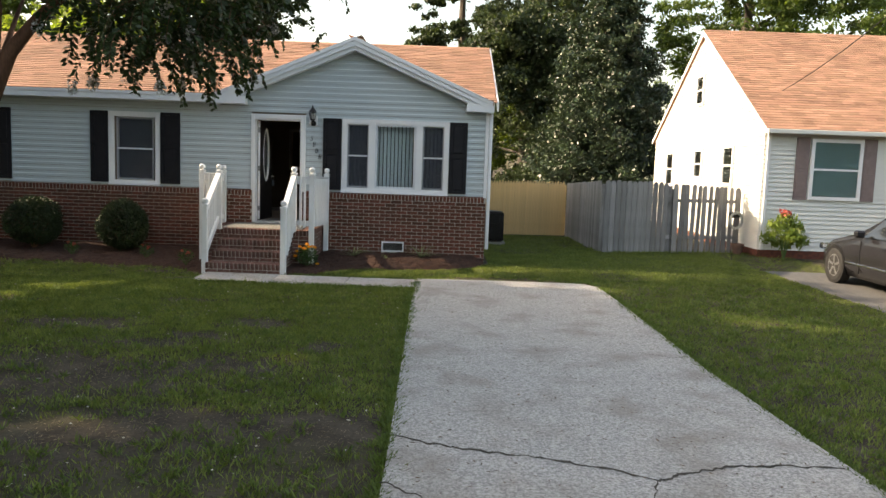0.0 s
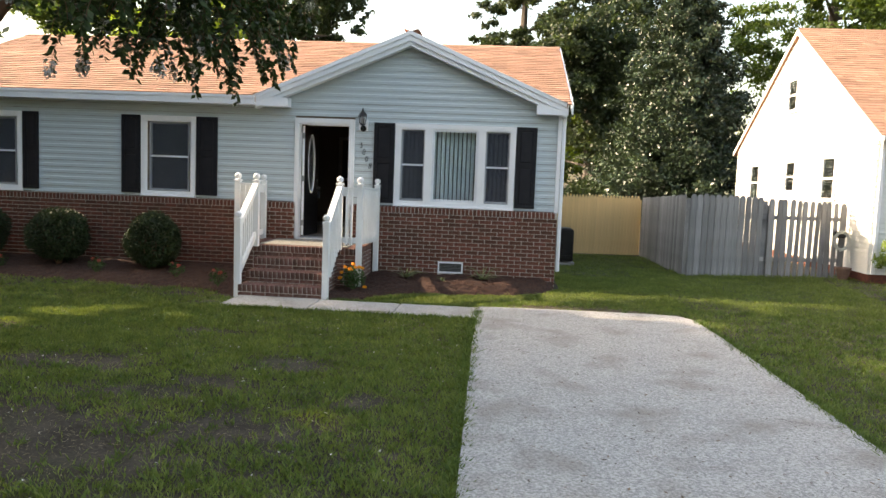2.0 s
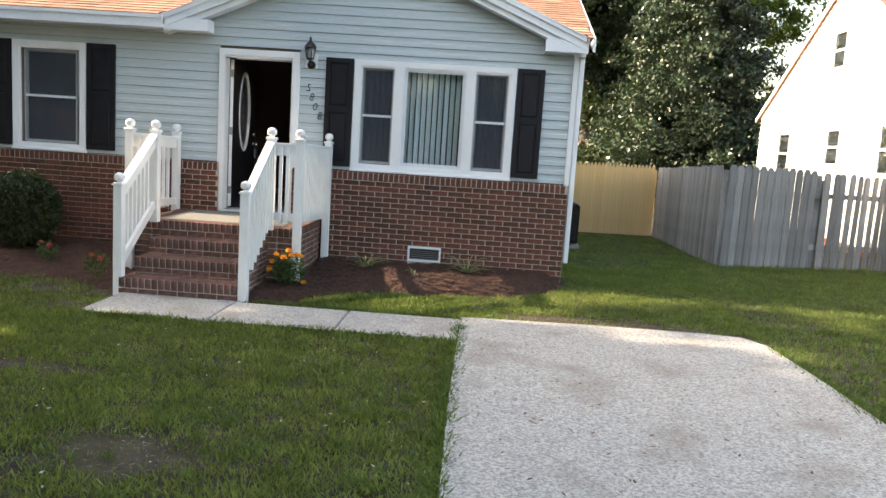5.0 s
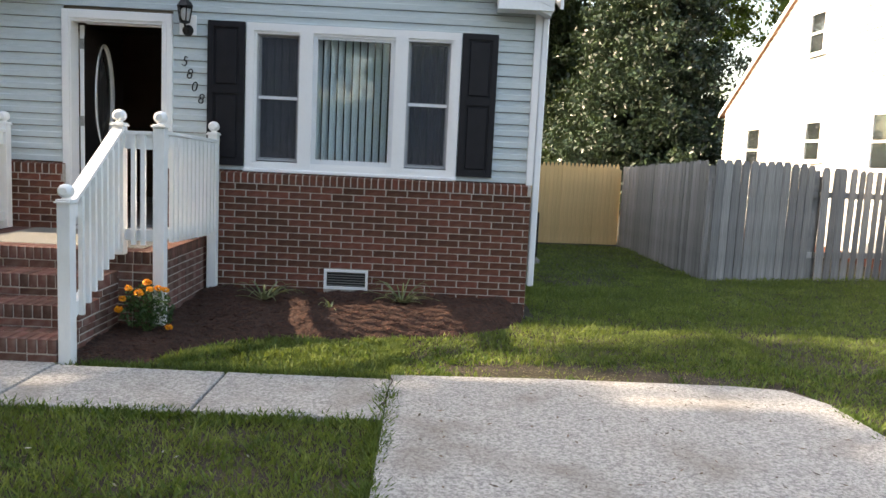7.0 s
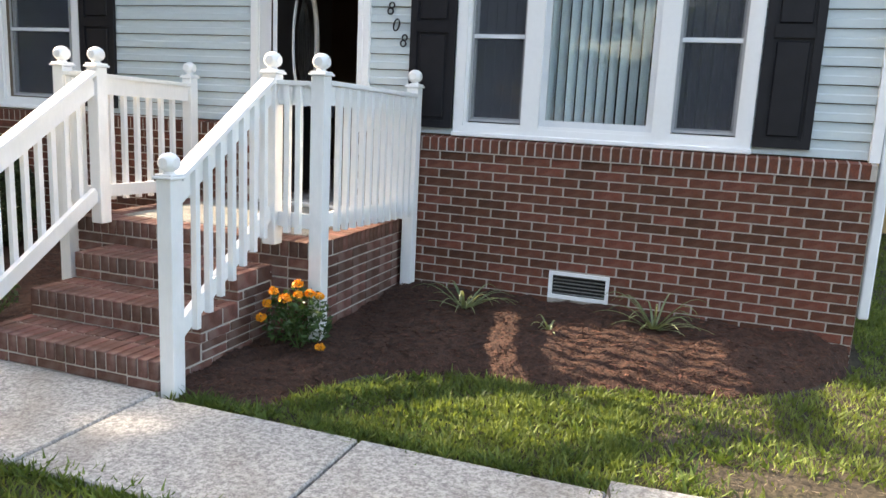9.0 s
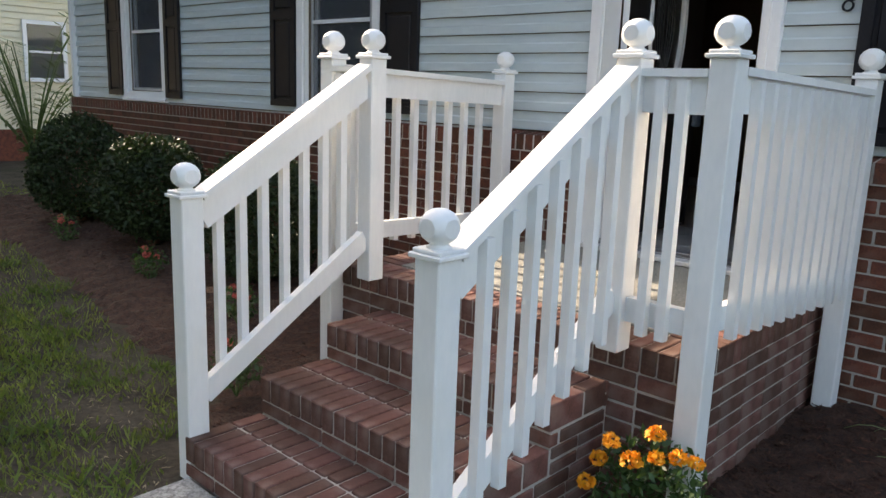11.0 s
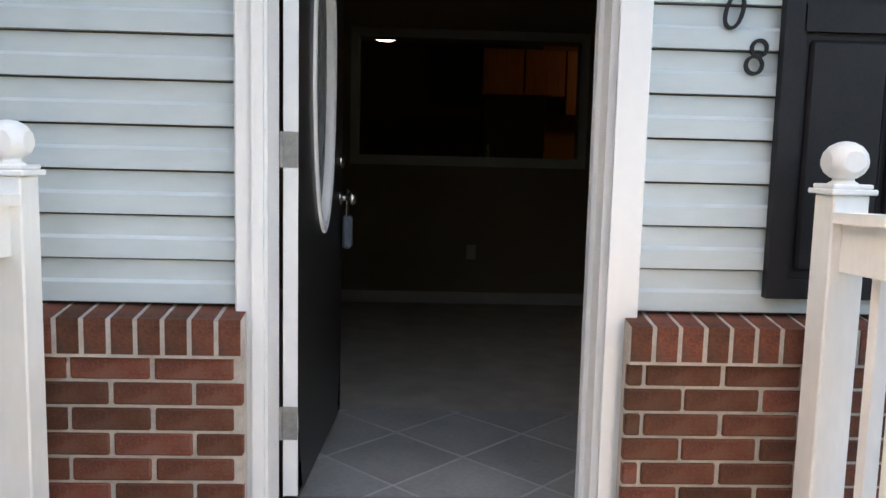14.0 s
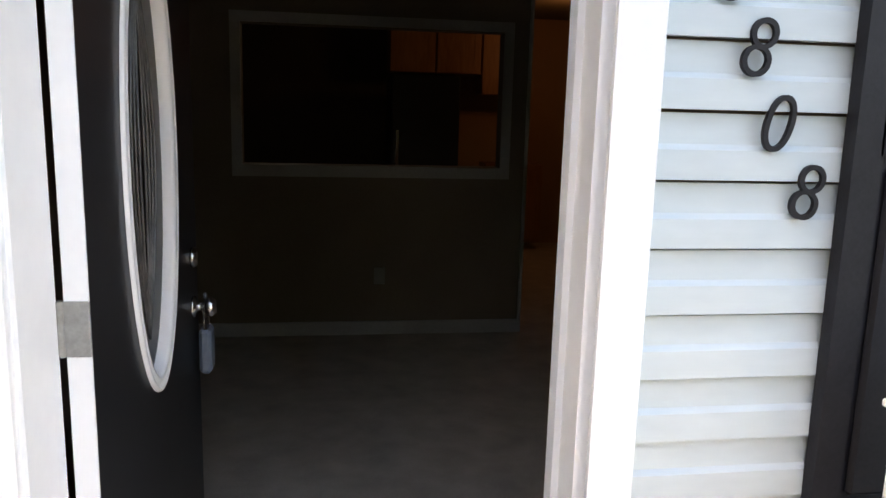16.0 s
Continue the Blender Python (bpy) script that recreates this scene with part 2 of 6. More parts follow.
def pierced(x0, x1, z0, z1, y0, y1, holes):
    """A wall slab with rectangular holes through it."""
    xs = sorted({x0, x1, *[min(max(v, x0), x1) for h in holes for v in h[:2]]})
    zs = sorted({z0, z1, *[min(max(v, z0), z1) for h in holes for v in h[2:]]})
    bm = bmesh.new()
    for a, b in zip(xs, xs[1:]):
        for c, d in zip(zs, zs[1:]):
            mx, mz = (a + b) / 2, (c + d) / 2
            if not any(h[0] < mx < h[1] and h[2] < mz < h[3] for h in holes):
                box(bm, a, b, y0, y1, c, d)
    return bm


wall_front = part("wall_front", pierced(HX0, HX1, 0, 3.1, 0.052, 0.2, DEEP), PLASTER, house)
part("gable_backing", prism([(-0.4, 3.1), (4.46, 3.1), (2.03, 4.11)], 1, 0.052, 0.12), SIDING, house)
part("wall_side", boxes((HX1 - 0.15, HX1 - 0.002, 0.17, HY1, 0, 3.1)), SIDING, house)
part("wall_side", boxes((HX0 + 0.002, HX0 + 0.15, 0.17, HY1, 0, 3.1)), SIDING, house)
part("wall_back", boxes((HX0, HX1, HY1, HY1 + 0.15, 0, 3.1)), SIDING, house)
part("gable_end", prism([(0.0, 3.1), (8.1, 3.1), (4.05, 4.62)], 0, HX1 - 0.15, HX1), SIDING, house)
part("gable_end", prism([(0.0, 3.1), (8.1, 3.1), (4.05, 4.62)], 0, HX0, HX0 + 0.15), SIDING, house)

# lap siding, one board a course and a bay
prof = [(0.006, 0.05), (-0.019, 0.05), (-0.0165, 0.48), (-0.008, 0.56), (-0.005, 1.0), (0.0115, 1.0), (0.0115, 0.05)]
siding = empty("front_siding", "horizontal pale blue-grey vinyl lap siding boards", "siding", kind="structure")
siding.location.y = 0.04


def lap(x0, x1, z, x0t=None, x1t=None):
    bm = bmesh.new()
    lo, hi = [], []
    for y, f in prof:
        lo.append(bm.verts.new((x0 + (0 if x0t is None else (x0t - x0) * f), y, z + LAP * f)))
        hi.append(bm.verts.new((x1 + (0 if x1t is None else (x1t - x1) * f), y, z + LAP * f)))
    k = len(prof)
    bm.faces.new(lo)
    bm.faces.new(list(reversed(hi)))
    for i in range(k):
        bm.faces.new((lo[i], hi[i], hi[(i + 1) % k], lo[(i + 1) % k]))
    bmesh.ops.recalc_face_normals(bm, faces=bm.faces[:])
    part("siding_board", bm, SIDING, siding)


GX, GZ, GS = 2.03, 4.10, 0.42
z = BRICK_TOP + 0.008
while z < GZ - 0.05:
    zm = z + LAP / 2
    if z < 3.05:
        cuts = sorted([(o[0], o[1]) for o in OPEN if o[2] < zm < o[3]])
        x = HX0
        for a, b in cuts + [(HX1, HX1)]:
            if a - x > 0.05:
                lap(x, a, z)
            x = b
    else:
        w0, w1 = (GZ - z) / GS, max((GZ - z - LAP) / GS, 0.01)
        lap(GX - w0, GX + w0, z, GX - w1, GX + w1)
    z += LAP

# ---------------------------------------------------------------- roof
def shingled(name, origin, along, up, rows, runs, parent, lift=0.012):
    """A slope of three-tab shingles: courses of overlapping tabs. runs: (start, end) along each course as functions of the row."""
    bm_v, bm_f = [], []
    along, up = Vector(along).normalized(), Vector(up).normalized()
    nrm = along.cross(up).normalized()
    if nrm.z < 0:
        nrm = -nrm
    rng = random.Random(5)
    step, tab = 0.145, 0.305
    for r in range(rows):
        a, b = runs(r * step), runs((r + 1) * step)
        s0, s1 = max(a[0], b[0] - 0.3), min(a[1], b[1] + 0.3)
        x = s0 - rng.random() * tab
        while x < s1:
            x0, x1 = max(x, s0), min(x + tab - 0.006, s1)
            if x1 - x0 > 0.03:
                o = Vector(origin) + up * (r * step + rng.uniform(-0.006, 0.006))
                i = len(bm_v)
                h = lift + rng.uniform(0, 0.004)
                c0, c1 = max(x0, b[0]), min(x1, b[1])
                if c1 <= c0:
                    c0 = c1 = (x0 + x1) / 2
                bm_v += [o + along * x0 + nrm * h, o + along * x1 + nrm * h, o + along * c1 + up * step * 1.1 + nrm * 0.003, o + along * c0 + up * step * 1.1 + nrm * 0.003, o + along * x0, o + along * x1]
                bm_f += [(i, i + 1, i + 2, i + 3), (i + 4, i + 5, i + 1, i)]
            x += tab
    me = bpy.data.meshes.new(name)
    me.from_pydata([tuple(v) for v in bm_v], [], bm_f)
    me.materials.append(SHINGLE)
    ob = part(name, me, SHINGLE, parent)
    return tagged(ob, kind="stuff")


RY, RZ, EY, EZ = 4.05, 4.78, -0.28, 3.13
RS = (RZ - EZ) / (RY - EY)
RX0, RX1 = HX0 - 0.18, HX1 + 0.14
deck = mat("roof_deck", (0.25, 0.13, 0.08), (0.33, 0.17, 0.11), 0.95, 4, 60, 0.3)
GP, GY = 4.26, -0.22
gl, gr = GX - (GP - EZ) / GS, GX + (GP - EZ) / GS
part("roof_deck", prism([(EY, EZ - 0.02), (RY, RZ - 0.02), (8.4, EZ - 0.02), (8.4, EZ - 0.12), (RY, RZ - 0.13), (EY, EZ - 0.12)], 0, RX0, gl + 0.02), deck, house)
yb = 0.12
zb = EZ + (yb - EY) * RS
part("roof_deck", prism([(yb, zb - 0.02), (RY, RZ - 0.02), (8.4, EZ - 0.02), (8.4, EZ - 0.12), (RY, RZ - 0.13), (yb, zb - 0.13)], 0, gl + 0.021, RX1), deck, house)
upf = Vector((0, 1, RS)).normalized()
courses = int(math.hypot(RY - EY, RZ - EZ) / 0.145) + 1
def main_z(w):
    return EZ + upf.z * w
shingled("roof_shingles", (0, EY - 0.02, EZ), (1, 0, 0), upf, courses, lambda w: (RX0, GX - max((GP - main_z(w)) / GS, 0)), house)
shingled("roof_shingles", (0, EY - 0.02, EZ), (1, 0, 0), upf, courses, lambda w: (min(GX + max((GP - main_z(w)) / GS, 0), RX1), RX1), house)
part("ridge_cap", prism([(RY - 0.14, RZ - 0.04), (RY, RZ + 0.022), (RY + 0.14, RZ - 0.04)], 0, RX0, RX1), SHINGLE, house)
# front gable roof over the siding
def valley(zz):
    return EY + (zz - EZ) / RS
for sx, tip in ((-1, gl), (1, gr)):
    v = [(tip, GY, EZ), (GX, GY, GP), (GX, valley(GP), GP), (tip, valley(EZ), EZ)]
    bm = bmesh.new()
    top = [bm.verts.new((x, y, zz + 0.004)) for x, y, zz in v]
    low = [bm.verts.new((x, y, zz - 0.05)) for x, y, zz in v]
    bm.faces.new(top); bm.faces.new(list(reversed(low)))
    for i in range(4):
        bm.faces.new((top[i], low[i], low[(i + 1) % 4], top[(i + 1) % 4]))
    bmesh.ops.recalc_face_normals(bm, faces=bm.faces[:])
    part("gable_deck", bm, deck, house)
    upg = Vector((-sx, 0, GS)).normalized()
    L = math.hypot(GX - tip, GP - EZ)
    def run(w, L=L):
        zz = EZ + (GP - EZ) * min(w / L, 1)
        return (0.0, valley(zz) - GY + 0.02)
    shingled("gable_shingles", (tip, GY - 0.02, EZ + 0.006), (0, 1, 0), upg, int(L / 0.145) + 1, run, house)
# fascia, rake boards, soffits and returns
for sx, tip in ((-1, gl), (1, gr)):
    part("rake_board", prism([(tip, EZ + 0.004), (GX, GP + 0.002), (GX, GP - 0.135), (tip, EZ - 0.14)], 1, GY - 0.02, GY + 0.012), FASCIA, house)
    part("rake_crown", prism([(tip + sx * 0.02, EZ + 0.012), (GX, GP + 0.028), (GX, GP - 0.04), (tip + sx * 0.02, EZ - 0.056)], 1, GY - 0.045, GY - 0.021), FASCIA, house)
    part("rake_frieze", prism([(tip, EZ - 0.13), (GX, GP - 0.13), (GX, GP - 0.215), (tip, EZ - 0.215)], 1, GY + 0.02, -0.012), FASCIA, house)
    x0, x1 = (tip - 0.0, tip + 0.59) if sx < 0 else (tip - 0.51, tip + 0.02)
    part("eave_return", boxes((x0, x1, GY - 0.012, -0.012, EZ - 0.17, EZ - 0.02)), FASCIA, house)
part("fascia", boxes((RX0, gl + 0.02, EY - 0.03, EY, EZ - 0.16, EZ - 0.006)), FASCIA, house)
part("gutter_lip", boxes((RX0, gl + 0.02, EY - 0.05, EY - 0.031, EZ - 0.05, EZ - 0.006)), FASCIA, house)
part("soffit", boxes((RX0, gl + 0.02, EY + 0.002, 0.01, EZ - 0.155, EZ - 0.13)), FASCIA, house)
for xx in (RX1, RX0 - 0.03):
    part("rake_board", prism([(EY, EZ + 0.002), (RY, RZ + 0.002), (8.4, EZ), (8.4, EZ - 0.16), (RY, RZ - 0.16), (EY, EZ - 0.16)], 0, xx, xx + 0.03), FASCIA, house)
part("corner_trim", boxes((HX1 - 0.05, HX1 + 0.012, -0.022, 0.05, 1.30, 2.97)), WHITE, house)
part("corner_trim", boxes((HX0 - 0.012, HX0 + 0.05, -0.022, 0.05, 1.30, 2.97)), WHITE, house)
part("downspout", boxes((HX1 + 0.02, HX1 + 0.085, -0.01, 0.07, 0.28, 3.0), bevel=0.01), WHITE, house)

# ---------------------------------------------------------------- brick base
COURSE, BL = 0.0677, 0.213
RING = 1.19
brick_wall = empty("brick_base", "dark red-brown brick base wall with pale mortar", "brick wall", kind="structure")
VENT = (2.62, 3.06, 0.17, 0.37)
holes = [(0.03, 1.035, 0.0, 1.4), VENT]
part("mortar", pierced(HX0 + 0.003, HX1 - 0.003, -0.1, RING - 0.006, -0.053, 0.05, holes), MORTAR, brick_wall)
part("mortar_cap", prism([(-0.0695, RING - 0.004), (-0.0695, BRICK_TOP - 0.014), (0.05, BRICK_TOP + 0.004), (0.05, RING - 0.004)], 0, HX0 + 0.003, 0.03), MORTAR, brick_wall)
part("mortar_cap", prism([(-0.0695, RING - 0.004), (-0.0695, BRICK_TOP - 0.014), (0.05, BRICK_TOP + 0.004), (0.05, RING - 0.004)], 0, 1.035, HX1 - 0.003), MORTAR, brick_wall)
part("mortar_side", boxes((HX1 - 0.001, HX1 + 0.004, -0.04, 8.0, -0.1, 1.27)), MORTAR, brick_wall)


def block(w, d, h, bev=0.004):
    bm = bmesh.new()
    box(bm, -w / 2, w / 2, -d / 2, d / 2, -h / 2, h / 2, bevel=bev)
    return bm


brick_mesh = {}


def brick(x, y, z, w, d, h, parent, material, name="brick"):
    key = (round(w, 3), round(d, 3), round(h, 3), material.name)
    if key not in brick_mesh:
        brick_mesh[key] = mesh_of(block(w, d, h), "brick")
        brick_mesh[key].materials.append(material)
    ob = new(name, brick_mesh[key])
    ob.location, ob.parent = (x, y, z), parent
    return ob


rng_b = random.Random(11)
far_bricks = bmesh.new()
rows = int(RING / COURSE) + 1
for r in range(rows):
    zc = RING - COURSE * (r + 0.5)
    x = HX0 + (0.0 if r % 2 else BL / 2) - BL
    while x < HX1:
        spans = [(max(x, HX0), min(x + BL - 0.010, HX1))]
        for hx0, hx1, hz0, hz1 in holes:
            if hz0 - 0.03 < zc < hz1 + 0.03:
                nxt = []
                for a, b in spans:
                    if b <= hx0 or a >= hx1:
                        nxt.append((a, b))
                    else:
                        if a < hx0: nxt.append((a, hx0))
                        if b > hx1: nxt.append((hx1, b))
                spans = nxt
        for a, b in spans:
            if b - a < 0.03:
                continue
            near = (1.5 < (a + b) / 2 and zc > 0.05) or (-0.5 < (a + b) / 2 < 1.5 and zc > 0.6)
            dy = rng_b.uniform(-0.0015, 0.0015)
            if near:
                brick((a + b) / 2, -0.048 + dy, zc, round(b - a, 2), 0.024, COURSE - 0.009, brick_wall, BRICK)
            else:
                box(far_bricks, a, b, -0.06 + dy, -0.04, zc - COURSE / 2 + 0.005, zc + COURSE / 2 - 0.005)
        x += BL
# the sloping rowlock course on top
rowlock_mesh = prism([(-0.072, RING + 0.005), (-0.072, BRICK_TOP - 0.012), (0.045, BRICK_TOP + 0.006), (0.045, RING + 0.005)], 0, -0.0275, 0.0275)
rowlock_mesh = mesh_of(rowlock_mesh, "rowlock_brick")
rowlock_mesh.materials.append(BRICK)
places = [0.03 - 0.029 - 0.0677 * i for i in range(108)] + [1.035 + 0.029 + 0.0677 * i for i in range(53)]
for x in places:
    if -0.6 < x < 4.7:
        ob = new("brick", rowlock_mesh)
        ob.location, ob.parent = (x, rng_b.uniform(-0.002, 0.002), 0), brick_wall
    elif x > HX0 + 0.03:
        box(far_bricks, x - 0.0285, x + 0.0285, -0.072, 0.04, RING + 0.005, BRICK_TOP - 0.005)
tagged(part("bricks", far_bricks, BRICK_FAR, brick_wall), kind="stuff")
vent = empty("crawlspace_vent", "white metal crawlspace vent set low in brick", "vent")
part("vent_frame", boxes((2.62, 3.06, -0.066, -0.03, 0.345, 0.37), (2.62, 3.06, -0.066, -0.03, 0.17, 0.195), (2.62, 2.645, -0.066, -0.03, 0.195, 0.345), (3.035, 3.06, -0.066, -0.03, 0.195, 0.345)), WHITE, vent)
part("vent_backing", boxes((2.63, 3.05, -0.02, -0.0, 0.18, 0.36)), BLACK, vent)
GREY = mat("vent_grey", (0.16, 0.16, 0.16), (0.32, 0.32, 0.31), 0.7, 30, 100, 0.4)
for i in range(6):
    bm = bmesh.new()
    beam(bm, (2.645, -0.035 + 0.004 * (i % 2), 0.205 + i * 0.026), (3.035, -0.035, 0.205 + i * 0.026), 0.022, 0.004, (0, 0.5, 1))
    part("slat", bm, GREY, vent)

# ---------------------------------------------------------------- windows and shutters
def frame_box(bm, x0, x1, z0, z1, w, y0, y1):
    box(bm, x0, x1, y0, y1, z0, z0 + w)
    box(bm, x0, x1, y0, y1, z1 - w, z1)
    box(bm, x0, x0 + w, y0, y1, z0 + w, z1 - w)
    box(bm, x1 - w, x1, y0, y1, z0 + w, z1 - w)
    return bm


MESHED = mat("insect_mesh", (0.085, 0.095, 0.118), (0.10, 0.11, 0.135), 0.7, 4, 300, 0.05, spec=0.1)
mn = MESHED.node_tree.nodes
mix_through = mn.new("ShaderNodeMixShader")
mix_through.inputs[0].default_value = 0.72
MESHED.node_tree.links.new(mn["Principled BSDF"].outputs[0], mix_through.inputs[1])
MESHED.node_tree.links.new(mn.new("ShaderNodeBsdfTransparent").outputs[0], mix_through.inputs[2])
MESHED.node_tree.links.new(mix_through.outputs[0], mn["Material Output"].inputs["Surface"])


SCREEN_RIM = mat("grey_screen_rim", (0.30, 0.31, 0.32), (0.38, 0.39, 0.40), 0.5, 6, 60, 0.03)


def sash_unit(win, x0, x1, z0, z1, dark):
    """A double-hung unit: two sashes with panes, an insect screen or blinds behind."""
    zm = (z0 + z1) / 2
    for name, a, b, y in (("upper_sash", zm - 0.015, z1, 0.055), ("lower_sash", z0, zm + 0.02, 0.035)):
        s = part(name, frame_box(bmesh.new(), x0, x1, a, b, 0.032, y, y + 0.03), SASH, win)
        pane = part("pane", boxes((x0 + 0.03, x1 - 0.03, y + 0.013, y + 0.017, a + 0.03, b - 0.03)), PANE, s)
        pane.visible_shadow = False
    part("insect_screen", boxes((x0 + 0.012, x1 - 0.012, 0.026, 0.0275, z0 + 0.012, z1 - 0.012)), MESHED, win, "fine grey insect screen over the glass")
    part("screen_frame", frame_box(bmesh.new(), x0, x1, z0, z1, 0.018, 0.018, 0.032), SCREEN_RIM, win)
    part("screen_bar", boxes((x0 + 0.018, x1 - 0.018, 0.016, 0.032, zm - 0.014, zm + 0.014)), SASH, win, "pale cross bar of the window")
    if dark:
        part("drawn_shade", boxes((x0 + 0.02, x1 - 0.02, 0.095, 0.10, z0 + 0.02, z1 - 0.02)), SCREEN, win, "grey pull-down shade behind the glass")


def slats(win, x0, x1, z0, z1, pitch, material, turn):
    x = x0 + pitch / 2
    me = mesh_of(boxes((-0.040, 0.040, -0.001, 0.001, z0, z1)), "slat")
    me.materials.append(material)
    while x < x1:
        ob = new("slat", me)
        ob.location, ob.rotation_euler, ob.parent = (x, 0.16, 0), (0, 0, turn), win
        x += pitch


def window(name, ox, inner, label):
    x0, x1, z0, z1 = ox
    w = empty(name, label, "window", kind="structure")
    w.location.y = 0.03
    part("window_frame", frame_box(bmesh.new(), x0, x1, z0 + 0.012, z1, 0.075, -0.028, 0.012), WHITE, w)
    part("window_jamb", frame_box(bmesh.new(), x0 + 0.06, x1 - 0.06, z0 + 0.07, z1 - 0.06, 0.04, -0.014, 0.14), WHITE, w)
    part("window_sill", boxes((x0 - 0.01, x1 + 0.01, -0.05, -0.0, z0 + 0.005, z0 + 0.04), bevel=0.006), WHITE, w)
    return w


big = window("window_1", OPEN[1], None, "white triple window with closed vertical blinds")
for a, b in ((2.31, 2.44), (3.245, 3.37)):
    part("mullion", boxes((a, b, -0.03, 0.14, 1.38, 2.68)), WHITE, big)
sash_unit(big, 1.89, 2.31, 1.42, 2.66, False)
sash_unit(big, 3.37, 3.79, 1.42, 2.66, False)
pf = part("picture_sash", frame_box(bmesh.new(), 2.44, 3.245, 1.41, 2.67, 0.045, 0.0, 0.04), SASH, big)
pp = part("pane", boxes((2.48, 3.205, 0.018, 0.022, 1.45, 2.63)), PANE, pf)
pp.visible_shadow = False
# Side slats are the same blind, their shade put into a darker colour.
DIM = mat("blind_dimmed", (0.085, 0.09, 0.10), (0.135, 0.145, 0.155), 0.6, 4, 60, 0.05, vary=0.1)
slats(big, 2.44, 3.25, 1.40, 2.70, 0.074, BLIND, 0.85)
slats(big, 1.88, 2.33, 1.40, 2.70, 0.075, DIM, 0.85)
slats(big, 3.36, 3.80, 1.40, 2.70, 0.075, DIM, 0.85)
# Dark sheet added behind the slats in place of the unlit room.
part("dark_room_sheet", boxes((1.8, 3.88, 0.24, 0.25, 1.3, 2.78)), SCREEN, big, "added dark sheet for the unlit room behind the blinds")
for i, (o, d) in enumerate(((OPEN[2], DEEP[2]), (OPEN[3], DEEP[3]))):
    w = window("window_%d" % (i + 2), o, d, "white double-hung window with a drawn grey shade")
    sash_unit(w, d[0] + 0.02, d[1] - 0.02, d[2] + 0.02, d[3] - 0.02, True)


def shutter(x0, x1, z0=1.357, z1=2.75):
    t = empty("window_shutter", "black raised-panel shutter fixed to the siding", "shutter", "black shutters")
    t.location = (x0, 0.022, z0)
    w, h = x1 - x0, z1 - z0
    bm = frame_box(bmesh.new(), 0, w, 0, h, 0.055, -0.03, 0.0)
    box(bm, 0.05, w - 0.05, -0.03, 0, h * 0.505, h * 0.505 + 0.07)
    part("shutter_frame", bm, SHUTTER, t)
    part("back_panel", boxes((0.04, w - 0.04, -0.014, -0.002, 0.04, h - 0.04)), SHUTTER, t)
    for a, b in ((0.075, h * 0.505 - 0.02), (h * 0.505 + 0.09, h - 0.075)):
        part("raised_panel", boxes((0.075, w - 0.075, -0.026, -0.010, a, b), bevel=0.009), SHUTTER, t)


for a, b in ((1.415, 1.775), (3.90, 4.25), (-3.17, -2.825), (-1.785, -1.40), (-6.37, -6.015), (-5.035, -4.74)):
    shutter(a, b)

# ---------------------------------------------------------------- front door
DOORBLK = mat("door_black", (0.010, 0.010, 0.011), (0.018, 0.018, 0.019), 0.35, 8, 100, 0.05)
door = empty("door_1", "open black front door with an oval glass light", "door", kind="structure")
door.location.y = 0.03
part("door_casing", boxes((0.0, 0.075, -0.035, 0.012, 0.668, 2.79), (0.995, 1.07, -0.035, 0.012, 0.668, 2.79), (0.075, 0.995, -0.035, 0.012, 2.705, 2.79), bevel=0.005), WHITE, door)
part("casing_bead", boxes((0.046, 0.076, -0.046, -0.034, 0.668, 2.72), (0.982, 1.018, -0.046, -0.034, 0.668, 2.72)), WHITE, door)
part("door_jamb", boxes((0.070, 0.083, -0.02, 0.15, 0.668, 2.71), (0.965, 0.995, -0.02, 0.105, 0.668, 2.71), (0.083, 0.965, -0.02, 0.105, 2.68, 2.71)), WHITE, door)
part("door_stop", boxes((0.952, 0.965, 0.06, 0.10, 0.668, 2.68), (0.20, 0.952, 0.06, 0.10, 2.667, 2.68)), WHITE, door)
part("threshold", boxes((0.105, 0.965, 0.0, 0.2, 0.66, 0.688), (0.105, 0.965, 0.06, 0.08, 0.688, 0.697), bevel=0.004), mat("threshold_metal", (0.20, 0.20, 0.20), (0.34, 0.34, 0.34), 0.45, 12, 80, 0.2, metal=0.5), door, "dull grey metal threshold")
part("door_sill", boxes((0.06, 1.01, -0.085, -0.005, 0.655, 0.682), bevel=0.005), mat("chipped_white_sill", (0.45, 0.44, 0.42), (0.75, 0.75, 0.74), 0.6, 14, 60, 0.3), door, "chipped white sill board")
leaf = new("door_leaf")
leaf.parent = door
leaf.matrix_basis = pose(0.137, 0.155, 0.695, 0, 0, 87)
W, H = 0.86, 1.97
# leaf: local x from hinge to latch, y thickness, z up
oc, oa, ob_ = (0.425, 1.30), 0.20, 0.53
bm = bmesh.new()
ring_n = 48
ov = [(oc[0] + oa * math.cos(6.28318 * i / ring_n), oc[1] + ob_ * math.sin(6.28318 * i / ring_n)) for i in range(ring_n)]
def outer(i):
    a = 6.28318 * i / ring_n
    c, s = math.cos(a), math.sin(a)
    k = min(((W - oc[0]) / c) if c > 1e-6 else 9, (oc[0] / -c) if c < -1e-6 else 9, ((H - oc[1]) / s) if s > 1e-6 else 9, (oc[1] / -s) if s < -1e-6 else 9)
    return (oc[0] + c * k, oc[1] + s * k)
